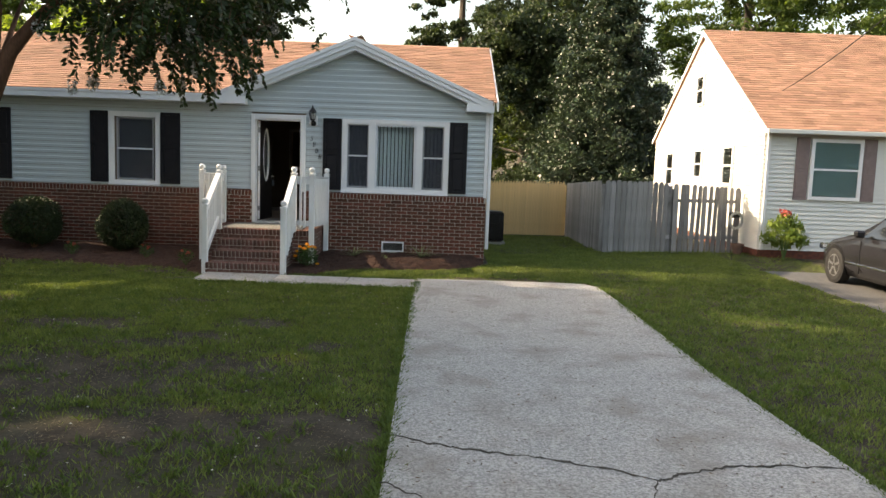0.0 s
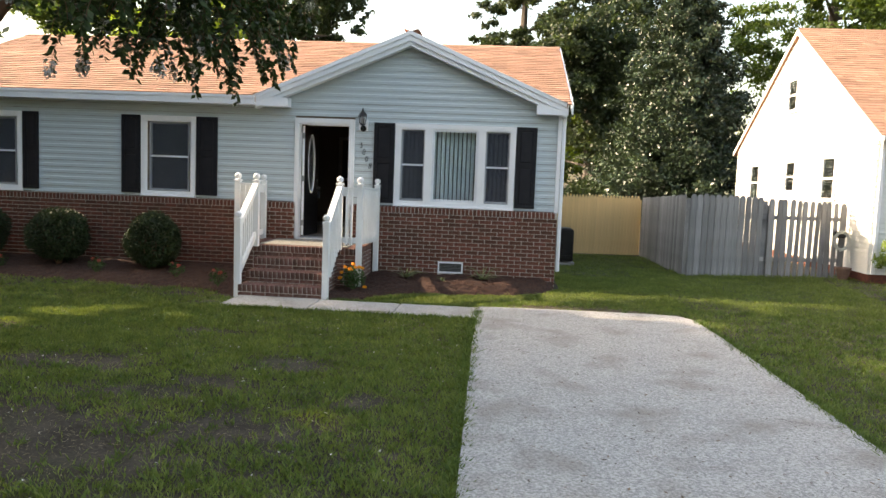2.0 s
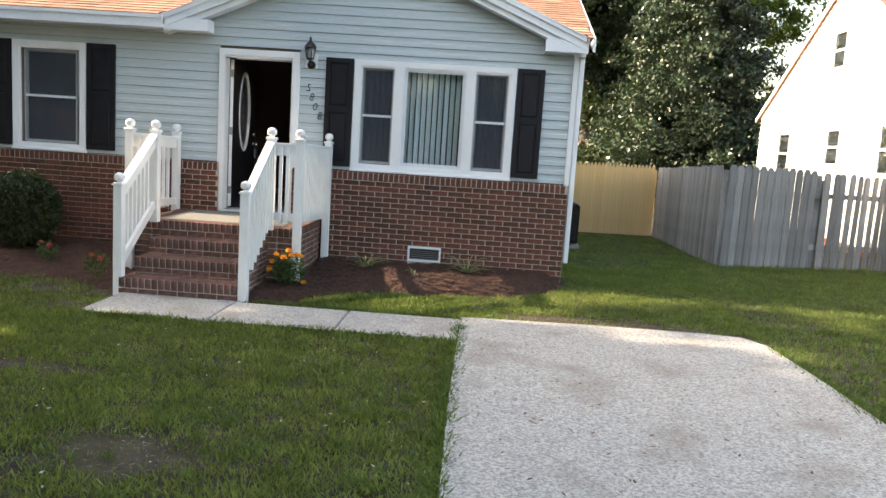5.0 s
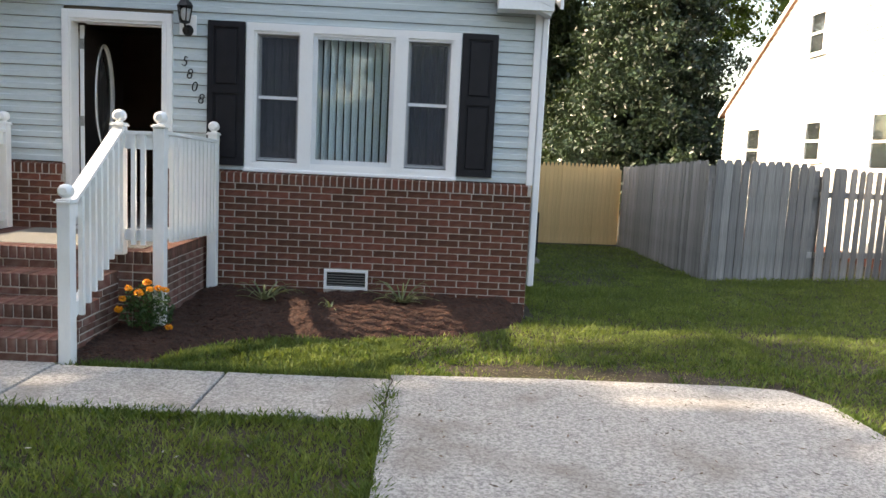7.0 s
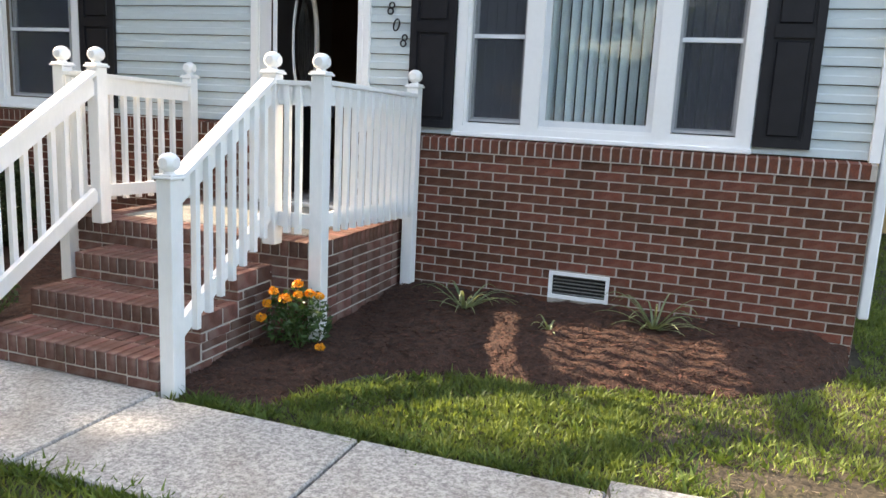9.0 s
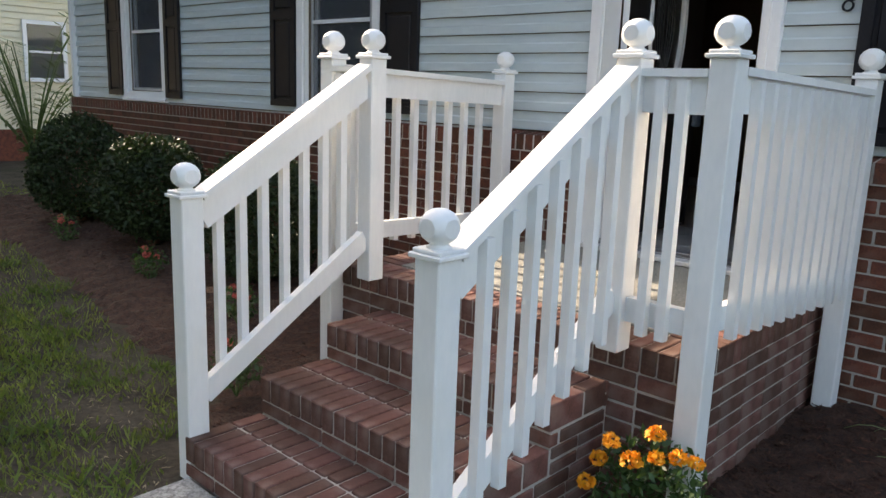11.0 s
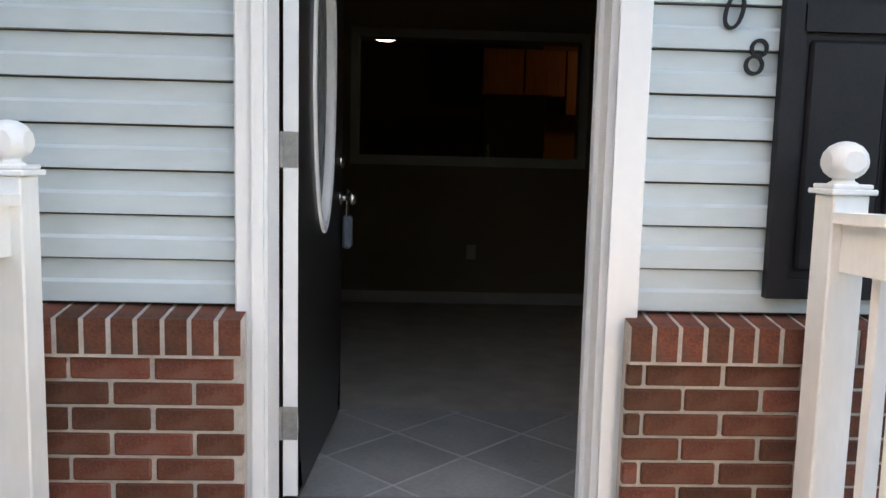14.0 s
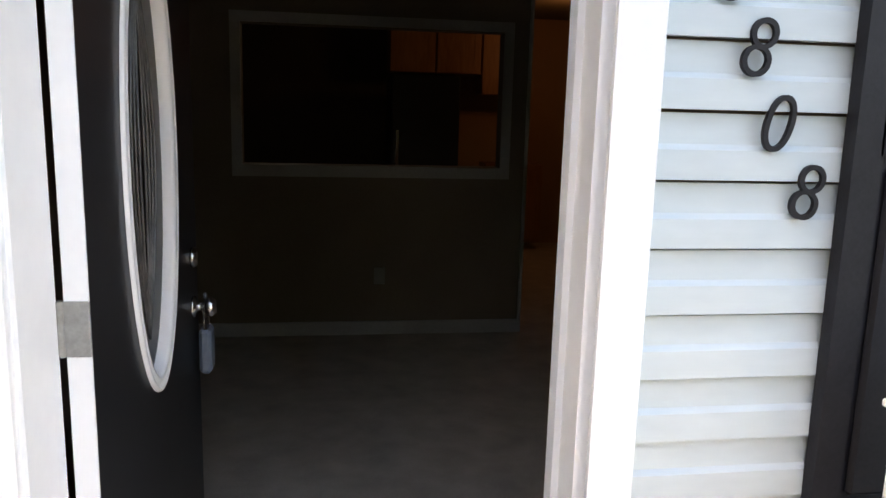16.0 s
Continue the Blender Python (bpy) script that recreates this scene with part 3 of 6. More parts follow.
for y in (0.0, 0.044):
    inner = [bm.verts.new((p[0], y, p[1])) for p in ov]
    out = [bm.verts.new((outer(i)[0], y, outer(i)[1])) for i in range(ring_n)]
    for i in range(ring_n):
        bm.faces.new((inner[i], inner[(i + 1) % ring_n], out[(i + 1) % ring_n], out[i]))
part("door_panel", bm, DOORBLK, leaf)
part("hinge_edge", boxes((-0.002, 0.012, 0.001, 0.043, 0.012, H)), WHITE, leaf, "worn white hinge edge of the door")
part("door_edges", boxes((0.0, W, 0.001, 0.043, -0.001, 0.012), (W - 0.012, W + 0.001, 0.001, 0.043, 0.012, H), (0.012, W - 0.012, 0.001, 0.043, H - 0.012, H + 0.001)), DOORBLK, leaf)
bm = bmesh.new()
prev = None
for i in range(ring_n + 1):
    a = 6.28318 * i / ring_n
    r = []
    for da, y in ((0.026, -0.001), (0.024, -0.009), (0.015, -0.010), (0.011, -0.003), (0.006, -0.003), (0.001, -0.009), (-0.008, -0.008), (-0.012, 0.0), (-0.012, 0.044), (0.012, 0.060), (0.030, 0.046)):
        r.append(bm.verts.new((oc[0] + (oa + da - 0.012) * math.cos(a), y, oc[1] + (ob_ + da - 0.012) * math.sin(a))))
    if prev:
        for k in range(len(r) - 1):
            bm.faces.new((prev[k], prev[k + 1], r[k + 1], r[k]))
    prev = r
part("oval_moulding", bm, WHITE, leaf, "white oval moulding", smooth=True)
bm = bmesh.new()
bm.faces.new([bm.verts.new((oc[0] + (oa - 0.01) * math.cos(6.28318 * i / 40), 0.022, oc[1] + (ob_ - 0.01) * math.sin(6.28318 * i / 40))) for i in range(40)])
part("oval_glass", bm, glass("door_glass", (0.16, 0.17, 0.17), 0.4), leaf, "leaded oval glass")
bm = bmesh.new()
for sx in (-1, 1):
    for k in range(4):
        pts = [(oc[0] + sx * (0.02 + 0.028 * k) * math.sin(3.1416 * j / 14), 0.018, oc[1] - 0.42 + 0.06 * j) for j in range(15)]
        tube(bm, pts, [0.003] * 15, 5)
part("lead_came", bm, mat("dark_lead", (0.05, 0.05, 0.05), (0.12, 0.12, 0.12), 0.5, 20, 90, 0.2, metal=0.6), leaf)
for zz, nm in ((0.86, "door_knob"), (1.0, "deadbolt")):
    for side in (-1, 1):
        bm = turned([(0.03, 0.0), (0.03, 0.006), (0.012, 0.012), (0.012, 0.03), (0.026, 0.04), (0.028, 0.052), (0.018, 0.064)] if zz < 1 else [(0.028, 0), (0.028, 0.008), (0.02, 0.016), (0.008, 0.018)])
        bmesh.ops.transform(bm, matrix=pose(W - 0.065, 0.022 + side * 0.022, zz, 90 if side < 0 else -90), verts=bm.verts[:])
        part(nm, bm, CHROME, leaf, smooth=True)
STEEL = mat("dull_hinge_steel", (0.22, 0.22, 0.21), (0.34, 0.34, 0.33), 0.5, 20, 90, 0.1, metal=0.4)
for zz in (0.235, 1.03, 1.79):
    h = part("hinge", boxes((-0.006, -0.002, 0.0, 0.044, zz - 0.05, zz + 0.05), bevel=0.0015), STEEL, leaf, "dull grey steel hinge")
    bm = turned([(0.007, zz - 0.05), (0.007, zz + 0.05)], 10)
    bmesh.ops.translate(bm, vec=(-0.004, 0.050, 0), verts=bm.verts[:])
    part("hinge_pin", bm, STEEL, h)
tag = empty("lockbox", "blue-grey lockbox hanging from the door knob", "lockbox")
BLUE = mat("lockbox_blue", (0.10, 0.13, 0.17), (0.15, 0.18, 0.22), 0.5, 10, 60, 0.05)
tag.location = (0.0, 0.045, -0.005)
part("lockbox_body", boxes((0.19, 0.225, 0.93, 1.01, 1.36, 1.49), bevel=0.01), BLUE, tag)
bm = bmesh.new()
tube(bm, [(0.207, 0.945, 1.485), (0.207, 0.945, 1.56), (0.207, 0.97, 1.585), (0.207, 0.995, 1.56), (0.207, 0.995, 1.485)], [0.006] * 5, 6)
part("shackle", bm, CHROME, tag)

# ---------------------------------------------------------------- wall lamp and house number
lamp = empty("wall_lantern", "black wall lantern on a white plate beside the door", "wall lamp")
lamp.location.y = 0.04
part("mount_plate", boxes((1.135, 1.30, -0.03, -0.012, 2.60, 2.79), bevel=0.004), WHITE, lamp)
bm = turned([(0.055, 0), (0.05, 0.015), (0.02, 0.02), (0.015, 0.04)])
bmesh.ops.transform(bm, matrix=pose(1.22, -0.03, 2.64, 90), verts=bm.verts[:])
part("back_plate", bm, BLACK, lamp)
bm = bmesh.new()
tube(bm, [(1.22, -0.06, 2.64), (1.22, -0.12, 2.66), (1.22, -0.13, 2.70)], [0.012, 0.01, 0.012])
part("arm", bm, BLACK, lamp)
part("lantern_base", turned([(0.02, 2.69), (0.05, 2.70), (0.05, 2.715)], 6), BLACK, lamp).location = (1.22, -0.13, 0)
part("lantern_glass", turned([(0.045, 2.716), (0.068, 2.85)], 6), glass("lantern_glass", (1, 1, 1), 0.2), lamp).location = (1.22, -0.13, 0)
part("lantern_roof", turned([(0.082, 2.85), (0.06, 2.89), (0.02, 2.93), (0.012, 2.95), (0.018, 2.965), (0.004, 2.99)], 6), BLACK, lamp).location = (1.22, -0.13, 0)
for i in range(6):
    bm = bmesh.new()
    c, s = math.cos(1.0472 * i), math.sin(1.0472 * i)
    beam(bm, (1.22 + 0.046 * c, -0.13 + 0.046 * s, 2.71), (1.22 + 0.07 * c, -0.13 + 0.07 * s, 2.855), 0.008, 0.008, (0.2, 0.9, 0.1))
    part("lantern_bar", bm, BLACK, lamp)
part("bulb", turned([(0.014, 2.72), (0.030, 2.745), (0.040, 2.785), (0.030, 2.825), (0.002, 2.842)], 12), WHITE, lamp, smooth=True).location = (1.22, -0.13, 0)
number = empty("house_number", "black house number 5808 stepping down the siding", "house number")
number.location.y = 0.042
for ch, x, z in (("5", 1.182, 2.352), ("8", 1.229, 2.235), ("0", 1.277, 2.113), ("8", 1.343, 1.998)):
    cu = bpy.data.curves.new("digit", "FONT")
    cu.body, cu.size, cu.extrude, cu.offset, cu.align_x = ch, 0.144, 0.005, -0.0022, "CENTER"
    tmp = bpy.data.objects.new("digit", cu)
    scene.collection.objects.link(tmp)
    me = bpy.data.meshes.new_from_object(tmp.evaluated_get(bpy.context.evaluated_depsgraph_get()))
    bpy.data.objects.remove(tmp)
    me.materials.clear()
    dg = part("digit", me, SHUTTER, number)
    dg.matrix_basis = pose(x, -0.024, z - 0.051, 90, 0, 0) @ pose(0, 0, 0, 0, 0, -14)
    dg.scale = (0.88, 1.0, 1.0)

# ---------------------------------------------------------------- brick steps and landing
SX0, SX1, LX0, LX1, LFY = -0.12, 1.13, -0.45, 1.45, -1.43
RISE = 0.1635
steps = empty("front_steps", "red-brown brick steps up to a concrete landing", "steps")
G = 0.008
for x0, x1, y0, y1, z0, z1 in ((SX0, SX1, -2.49, -1.4, -0.1, RISE), (SX0, SX1, -2.14, -1.4, RISE, RISE * 2), (SX0, SX1, -1.79, -1.4, RISE * 2, RISE * 3), (LX0, LX1, LFY, -0.07, -0.1, RISE * 4)):
    part("core", boxes((x0 + G, x1 - G, y0 + G, y1 + G, z0 - G, z1 - G)), MORTAR, steps)
part("landing_slab", boxes((LX0 + 0.215, LX1 - 0.215, LFY + 0.215, -0.061, 0.6, RISE * 4 + 0.002)), LANDING, steps, "stained grey concrete landing")


def row_x(x0, x1, y0, y1, z0, z1, pitch=0.0677):
    k = max(1, round((x1 - x0) / pitch))
    p = (x1 - x0) / k
    for i in range(k):
        brick(x0 + (i + 0.5) * p, (y0 + y1) / 2 + rng_b.uniform(-0.003, 0.003), (z0 + z1) / 2 + rng_b.uniform(-0.002, 0.002), round(p - 0.009, 3), round(y1 - y0, 3), round(z1 - z0, 3), steps, TREAD)


def row_y(x0, x1, y0, y1, z0, z1, pitch=0.0677):
    k = max(1, round((y1 - y0) / pitch))
    p = (y1 - y0) / k
    for i in range(k):
        brick((x0 + x1) / 2, y0 + (i + 0.5) * p, (z0 + z1) / 2 + rng_b.uniform(-0.002, 0.002), round(x1 - x0, 3), round(p - 0.009, 3), round(z1 - z0, 3), steps, TREAD)


for i, y in enumerate((-2.49, -2.14, -1.79)):
    t = RISE * (i + 1)
    row_x(SX0, SX1, y, y + 0.2, t - 0.1, t)
    row_x(SX0, SX1, y + 0.21, y + 0.35, t - 0.1, t)
    row_x(SX0, SX1, y + 0.001, y + 0.05, t - RISE + 0.004, t - 0.11, BL)
    for sx in (SX0 + 0.022, SX1 - 0.022):
        row_y(sx - 0.021, sx + 0.021, y + 0.06, -1.44, t - RISE + 0.004, t - 0.11, BL)
        row_y(sx - 0.021, sx + 0.021, y + 0.36, -1.44, t - 0.1, t - 0.055, BL)
        row_y(sx - 0.021, sx + 0.021, y + 0.36, -1.44, t - 0.045, t - 0.002, BL)
T = RISE * 4
row_x(LX0, LX1, LFY, LFY + 0.205, T - 0.1, T)
row_y(LX0, LX0 + 0.205, LFY + 0.215, -0.08, T - 0.1, T)
row_y(LX1 - 0.205, LX1, LFY + 0.215, -0.08, T - 0.1, T)
for q in range(9):
    za, zb = T - 0.11 - COURSE * (q + 1) + 0.01, T - 0.11 - COURSE * q
    if zb > 0.02:
        row_x(LX0, LX1, LFY + 0.001, LFY + 0.05, za, zb, BL)
        row_y(LX1 - 0.05, LX1 - 0.001, LFY + 0.06, -0.07, za, zb, BL)
        row_y(LX0 + 0.001, LX0 + 0.05, LFY + 0.06, -0.07, za, zb, BL)


# ---------------------------------------------------------------- railings
fb = turned([(0.038, 0.0), (0.038, 0.007), (0.029, 0.012), (0.027, 0.018), (0.036, 0.022), (0.051, 0.034), (0.060, 0.052), (0.061, 0.066), (0.056, 0.086), (0.042, 0.104), (0.022, 0.115), (0.004, 0.118)], 24)
# round flats on the four sides of the ball
for dx, dy in ((1, 0), (-1, 0), (0, 1), (0, -1)):
    cut = bmesh.ops.bisect_plane(fb, geom=fb.verts[:] + fb.edges[:] + fb.faces[:], plane_co=(dx * 0.052, dy * 0.052, 0.06), plane_no=(dx, dy, 0), clear_outer=True)
    rim = [e for e in cut["geom_cut"] if isinstance(e, bmesh.types.BMEdge)]
    bmesh.ops.holes_fill(fb, edges=rim, sides=0)
    for e in rim:
        e.smooth = False
finial_mesh = mesh_of(fb, "ball_finial")
finial_mesh.materials.append(WHITE_WOOD)
for p in finial_mesh.polygons:
    p.use_smooth = True


def railing(side, xa, xs, xc, xo, label):
    """side +1: the balusters stand on the +x face. xa, xs: foot and head of the stair line; xc, xo: front and wall end of the landing line."""
    r = empty("porch_railing", label, "railing", "porch railings")
    posts = {"a": (xa, -2.44, -0.04, 1.11), "b": (xs, -1.475, 0.635, 1.665), "c": (xc, -1.46, 0.0, 1.665), "d": (xo, -0.14, 0.10, 1.645)}
    h = 0.045
    for x, y, z0, z1 in posts.values():
        p = part("post", boxes((x - h, x + h, y - h, y + h, z0, z1), bevel=0.004), WHITE_WOOD, r)
        part("post_cap", boxes((x - 0.058, x + 0.058, y - 0.058, y + 0.058, z1, z1 + 0.014), (x - 0.05, x + 0.05, y - 0.05, y + 0.05, z1 + 0.014, z1 + 0.026), bevel=0.003), WHITE_WOOD, p)
        f = part("ball_finial", finial_mesh, WHITE_WOOD, p)
        f.location, f.scale = (x, y, z1 + 0.022), (0.9, 0.9, 0.92)
    def run(p, q, n, drop=0.09, low=0.80):
        """A top rail with cap, a bottom rail and balusters from p to q (places of the rail's top)."""
        p, q = Vector(p), Vector(q)
        d = (q - p)
        flat = Vector((d.x, d.y, 0)).normalized()
        outw = Vector((side, 0, 0)) if abs(d.y) > abs(d.x) else Vector((0, -1, 0))
        dz = Vector((0, 0, 1))
        bm = bmesh.new()
        beam(bm, p - dz * 0.075, q - dz * 0.075, 0.038, 0.125)
        part("top_rail", bm, WHITE_WOOD, r)
        bm = bmesh.new()
        beam(bm, p - dz * 0.006, q - dz * 0.006, 0.088, 0.026)
        part("rail_cap", bm, WHITE_WOOD, r)
        bm = bmesh.new()
        beam(bm, p - dz * low, q - dz * low, 0.038, 0.088)
        part("bottom_rail", bm, WHITE_WOOD, r)
        for i in range(n):
            c = p + d * ((i + 1) / (n + 1)) + outw * 0.036
            bm = bmesh.new()
            w = 0.017
            box(bm, c.x - w, c.x + w, c.y - w, c.y + w, c.z - low - 0.075, c.z - 0.03)
            part("baluster", bm, WHITE_WOOD, r)
    run((xa, -2.395, 1.115), (xs, -1.52, 1.635), 7, low=0.80)
    run((xs + side * 0.045, -1.465, 1.625), (xc - side * 0.045, -1.465, 1.625), 2, low=0.83)
    run((xc, -1.41, 1.635), (xo, -0.185, 1.595), 11 if side > 0 else 8, low=0.83)
    return r


railing(1, 1.18, 1.155, 1.475, 1.525, "white wooden porch railing with ball-topped posts")
railing(-1, -0.135, -0.185, -0.49, -0.495, "white wooden porch railing with ball-topped posts")

# ---------------------------------------------------------------- inside
CARPET = mat("grey_carpet", (0.36, 0.31, 0.255), (0.53, 0.465, 0.39), 0.95, 6, 220, 0.8, dist=0.006)
TILE = mat("grey_floor_tile", (0.27, 0.26, 0.24), (0.38, 0.365, 0.34), 0.4, 5, 60, 0.05, vary=0.08)
GROUT = mat("pale_grout", (0.44, 0.435, 0.42), (0.56, 0.55, 0.53), 0.8, 20, 90, 0.2)
OAK = mat("oak_cabinet", (0.20, 0.085, 0.028), (0.36, 0.17, 0.06), 0.45, 3, 40, 0.1, stretch=(1, 1, 0.15))
TRIM = mat("interior_trim", (0.26, 0.25, 0.23), (0.32, 0.31, 0.29), 0.5, 4, 60, 0.03)
tagged(part("floor", boxes((-3.2, HX1 - 0.15, 0.2, HY1, 0.5, FLOOR)), CARPET), "grey carpet inside the front room", "carpet", kind="structure")
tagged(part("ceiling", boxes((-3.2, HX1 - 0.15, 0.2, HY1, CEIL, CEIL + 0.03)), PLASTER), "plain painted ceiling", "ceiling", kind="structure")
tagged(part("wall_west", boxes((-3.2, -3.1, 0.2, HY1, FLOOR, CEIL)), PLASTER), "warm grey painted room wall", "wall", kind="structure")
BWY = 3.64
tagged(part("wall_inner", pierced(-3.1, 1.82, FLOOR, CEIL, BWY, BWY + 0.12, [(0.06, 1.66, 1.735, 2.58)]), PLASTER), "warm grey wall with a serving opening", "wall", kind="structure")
bm = frame_box(bmesh.new(), 0.0, 1.72, 1.675, 2.645, 0.06, BWY - 0.02, BWY - 0.002)
box(bm, 0.05, 1.67, BWY - 0.03, BWY + 0.14, 1.725, 1.745)
tagged(part("opening_trim", bm, TRIM), "painted trim round the serving opening", "trim", kind="structure")
tagged(part("baseboard", boxes((-3.1, 1.82, BWY - 0.018, BWY - 0.002, FLOOR, FLOOR + 0.085), (1.821, 1.84, BWY - 0.018, BWY + 0.12, FLOOR, CEIL)), TRIM), "pale painted baseboard and corner", "baseboard", kind="structure")
outlet = empty("wall_outlet", "small pale electrical outlet on the wall", "outlet")
part("outlet_plate", boxes((0.865, 0.935, BWY - 0.01, BWY - 0.002, 0.99, 1.10), bevel=0.003), TRIM, outlet)
entry = empty("entry_tiles", "grey square floor tiles laid diagonally at the door", "floor tile", kind="structure")
part("grout", boxes((0.06, 2.0, 0.2, 1.10, FLOOR + 0.001, FLOOR + 0.0085)), GROUT, entry)
for i in range(-4, 9):
    for j in range(-4, 9):
        cx, cy = 0.415 + (i - j) * 0.2405, 0.59 + (i + j) * 0.2405 - 0.48
        pts = [(cx - 0.232, cy), (cx, cy - 0.232), (cx + 0.232, cy), (cx, cy + 0.232)]
        if cx < 0.05 or cx > 2.0 or cy < 0.1 or cy > 1.2:
            continue
        bm = prism(pts, 2, FLOOR + 0.002, FLOOR + 0.010)
        for co, no in (((0, 1.10, 0), (0, 1, 0)), ((0, 0.2, 0), (0, -1, 0)), ((0.06, 0, 0), (-1, 0, 0)), ((2.0, 0, 0), (1, 0, 0))):
            bmesh.ops.bisect_plane(bm, geom=bm.verts[:] + bm.edges[:] + bm.faces[:], plane_co=co, plane_no=no, clear_outer=True)
        if len(bm.faces):
            part("tile", bm, TILE, entry)
# kitchen seen through the opening
for x0, x1, z0, z1 in ((1.2, 1.65, 2.45, 2.95), (1.66, 2.11, 2.45, 2.95), (2.12, 2.57, 2.25, 2.95), (2.2, 2.8, 0.76, 1.56)):
    c = empty("kitchen_cabinet", "oak kitchen cabinet with a framed door", "cabinet", "oak cabinets")
    part("body", boxes((x0, x1, 6.55, 6.9, z0, z1)), OAK, c)
    d = part("door", frame_box(bmesh.new(), x0 + 0.01, x1 - 0.01, z0 + 0.01, z1 - 0.01, 0.06, 6.53, 6.549), OAK, c)
    part("door_panel", boxes((x0 + 0.07, x1 - 0.07, 6.536, 6.548, z0 + 0.07, z1 - 0.07)), OAK, d)
fridge = empty("refrigerator", "black refrigerator standing in the kitchen", "refrigerator")
part("body", boxes((1.16, 1.79, 5.9, 6.5, FLOOR, 2.40), bevel=0.015), DOORBLK, fridge)
part("door", boxes((1.165, 1.785, 5.85, 5.895, 1.3, 2.395), (1.165, 1.785, 5.85, 5.895, FLOOR + 0.03, 1.29), bevel=0.01), DOORBLK, fridge)
part("handle", boxes((1.20, 1.225, 5.81, 5.83, 1.4, 1.9), (1.20, 1.225, 5.83, 5.85, 1.4, 1.43), (1.20, 1.225, 5.83, 5.85, 1.87, 1.9)), CHROME, fridge)
part("wall_kitchen", boxes((1.93, 4.5, 7.0, 7.1, FLOOR, CEIL)), mat("kitchen_wall_paint", (0.30, 0.17, 0.085), (0.36, 0.21, 0.11), 0.8, 3, 70, 0.1), house)
# Same wall further left, its lack of light put into a darker colour.
part("wall_kitchen", boxes((-3.1, 1.93, 7.0, 7.1, FLOOR, CEIL)), mat("kitchen_wall_unlit", (0.05, 0.04, 0.03), (0.07, 0.055, 0.045), 0.8, 3, 70, 0.1), house)
kl = new("kitchen_lamp", bpy.data.lights.new("kitchen_lamp", "POINT"))
kl.data.energy, kl.data.color, kl.data.shadow_soft_size = 0.42, (1.0, 0.50, 0.20), 0.12
kl.location = (2.7, 5.4, 2.75)
# Glowing disc imitates a bright reflection; its rim and rod are invented.
pend = empty("kitchen_glint", "small glowing disc on a rod, imitating a glint", "ceiling light")
pend.location = (0.20, 4.75, 2.725)
GLOW = bpy.data.materials.new("glint_glow")
GLOW.use_nodes = True
gb = GLOW.node_tree.nodes["Principled BSDF"]
gb.inputs["Emission Color"].default_value, gb.inputs["Emission Strength"].default_value = (1.0, 0.9, 0.8, 1), 0.8
part("diffuser", turned([(0.085, 0.02), (0.083, 0.006), (0.06, -0.002), (0.02, -0.004)], 24), GLOW, pend, smooth=True)
part("rim", turned([(0.10, 0.05), (0.10, 0.02), (0.085, 0.016)], 24), BLACK, pend)
part("rod", turned([(0.012, 0.04), (0.012, CEIL - 2.725)], 8), BLACK, pend)

# ---------------------------------------------------------------- planting beds
def inside(poly, x, y):
    r = np.zeros(x.shape, bool)
    for (x0, y0), (x1, y1) in zip(poly, poly[1:] + poly[:1]):
        c = (y0 > y) != (y1 > y)
        r ^= c & (x < (x1 - x0) * (y - y0) / (y1 - y0 + 1e-12) + x0)
    return r


def edge_gap(poly, x, y):
    """Distance to the nearest free edge of a bed (those away from the walls)."""
    best = np.full(x.shape, 9.0)
    for (x0, y0), (x1, y1) in zip(poly, poly[1:] + poly[:1]):
        if max(y0, y1) > -0.05 and abs(y0 - y1) < 0.01 or abs(x0 - x1) < 0.01:
            continue
        t = np.clip(((x - x0) * (x1 - x0) + (y - y0) * (y1 - y0)) / ((x1 - x0) ** 2 + (y1 - y0) ** 2), 0, 1)
        best = np.minimum(best, np.hypot(x - x0 - t * (x1 - x0), y - y0 - t * (y1 - y0)))
    return best


def bed_z(x, y, poly):
    e = np.clip(edge_gap(poly, x, y) / 0.35, 0, 1)
    return -0.05 + 0.05 * np.clip(e * 2.5, 0, 1) + 0.15 * np.clip((y + 2.3) / 2.2, 0, 1) * e + 0.012 * np.sin(x * 9 + y * 4) + 0.010 * np.sin(x * 23 - y * 17)


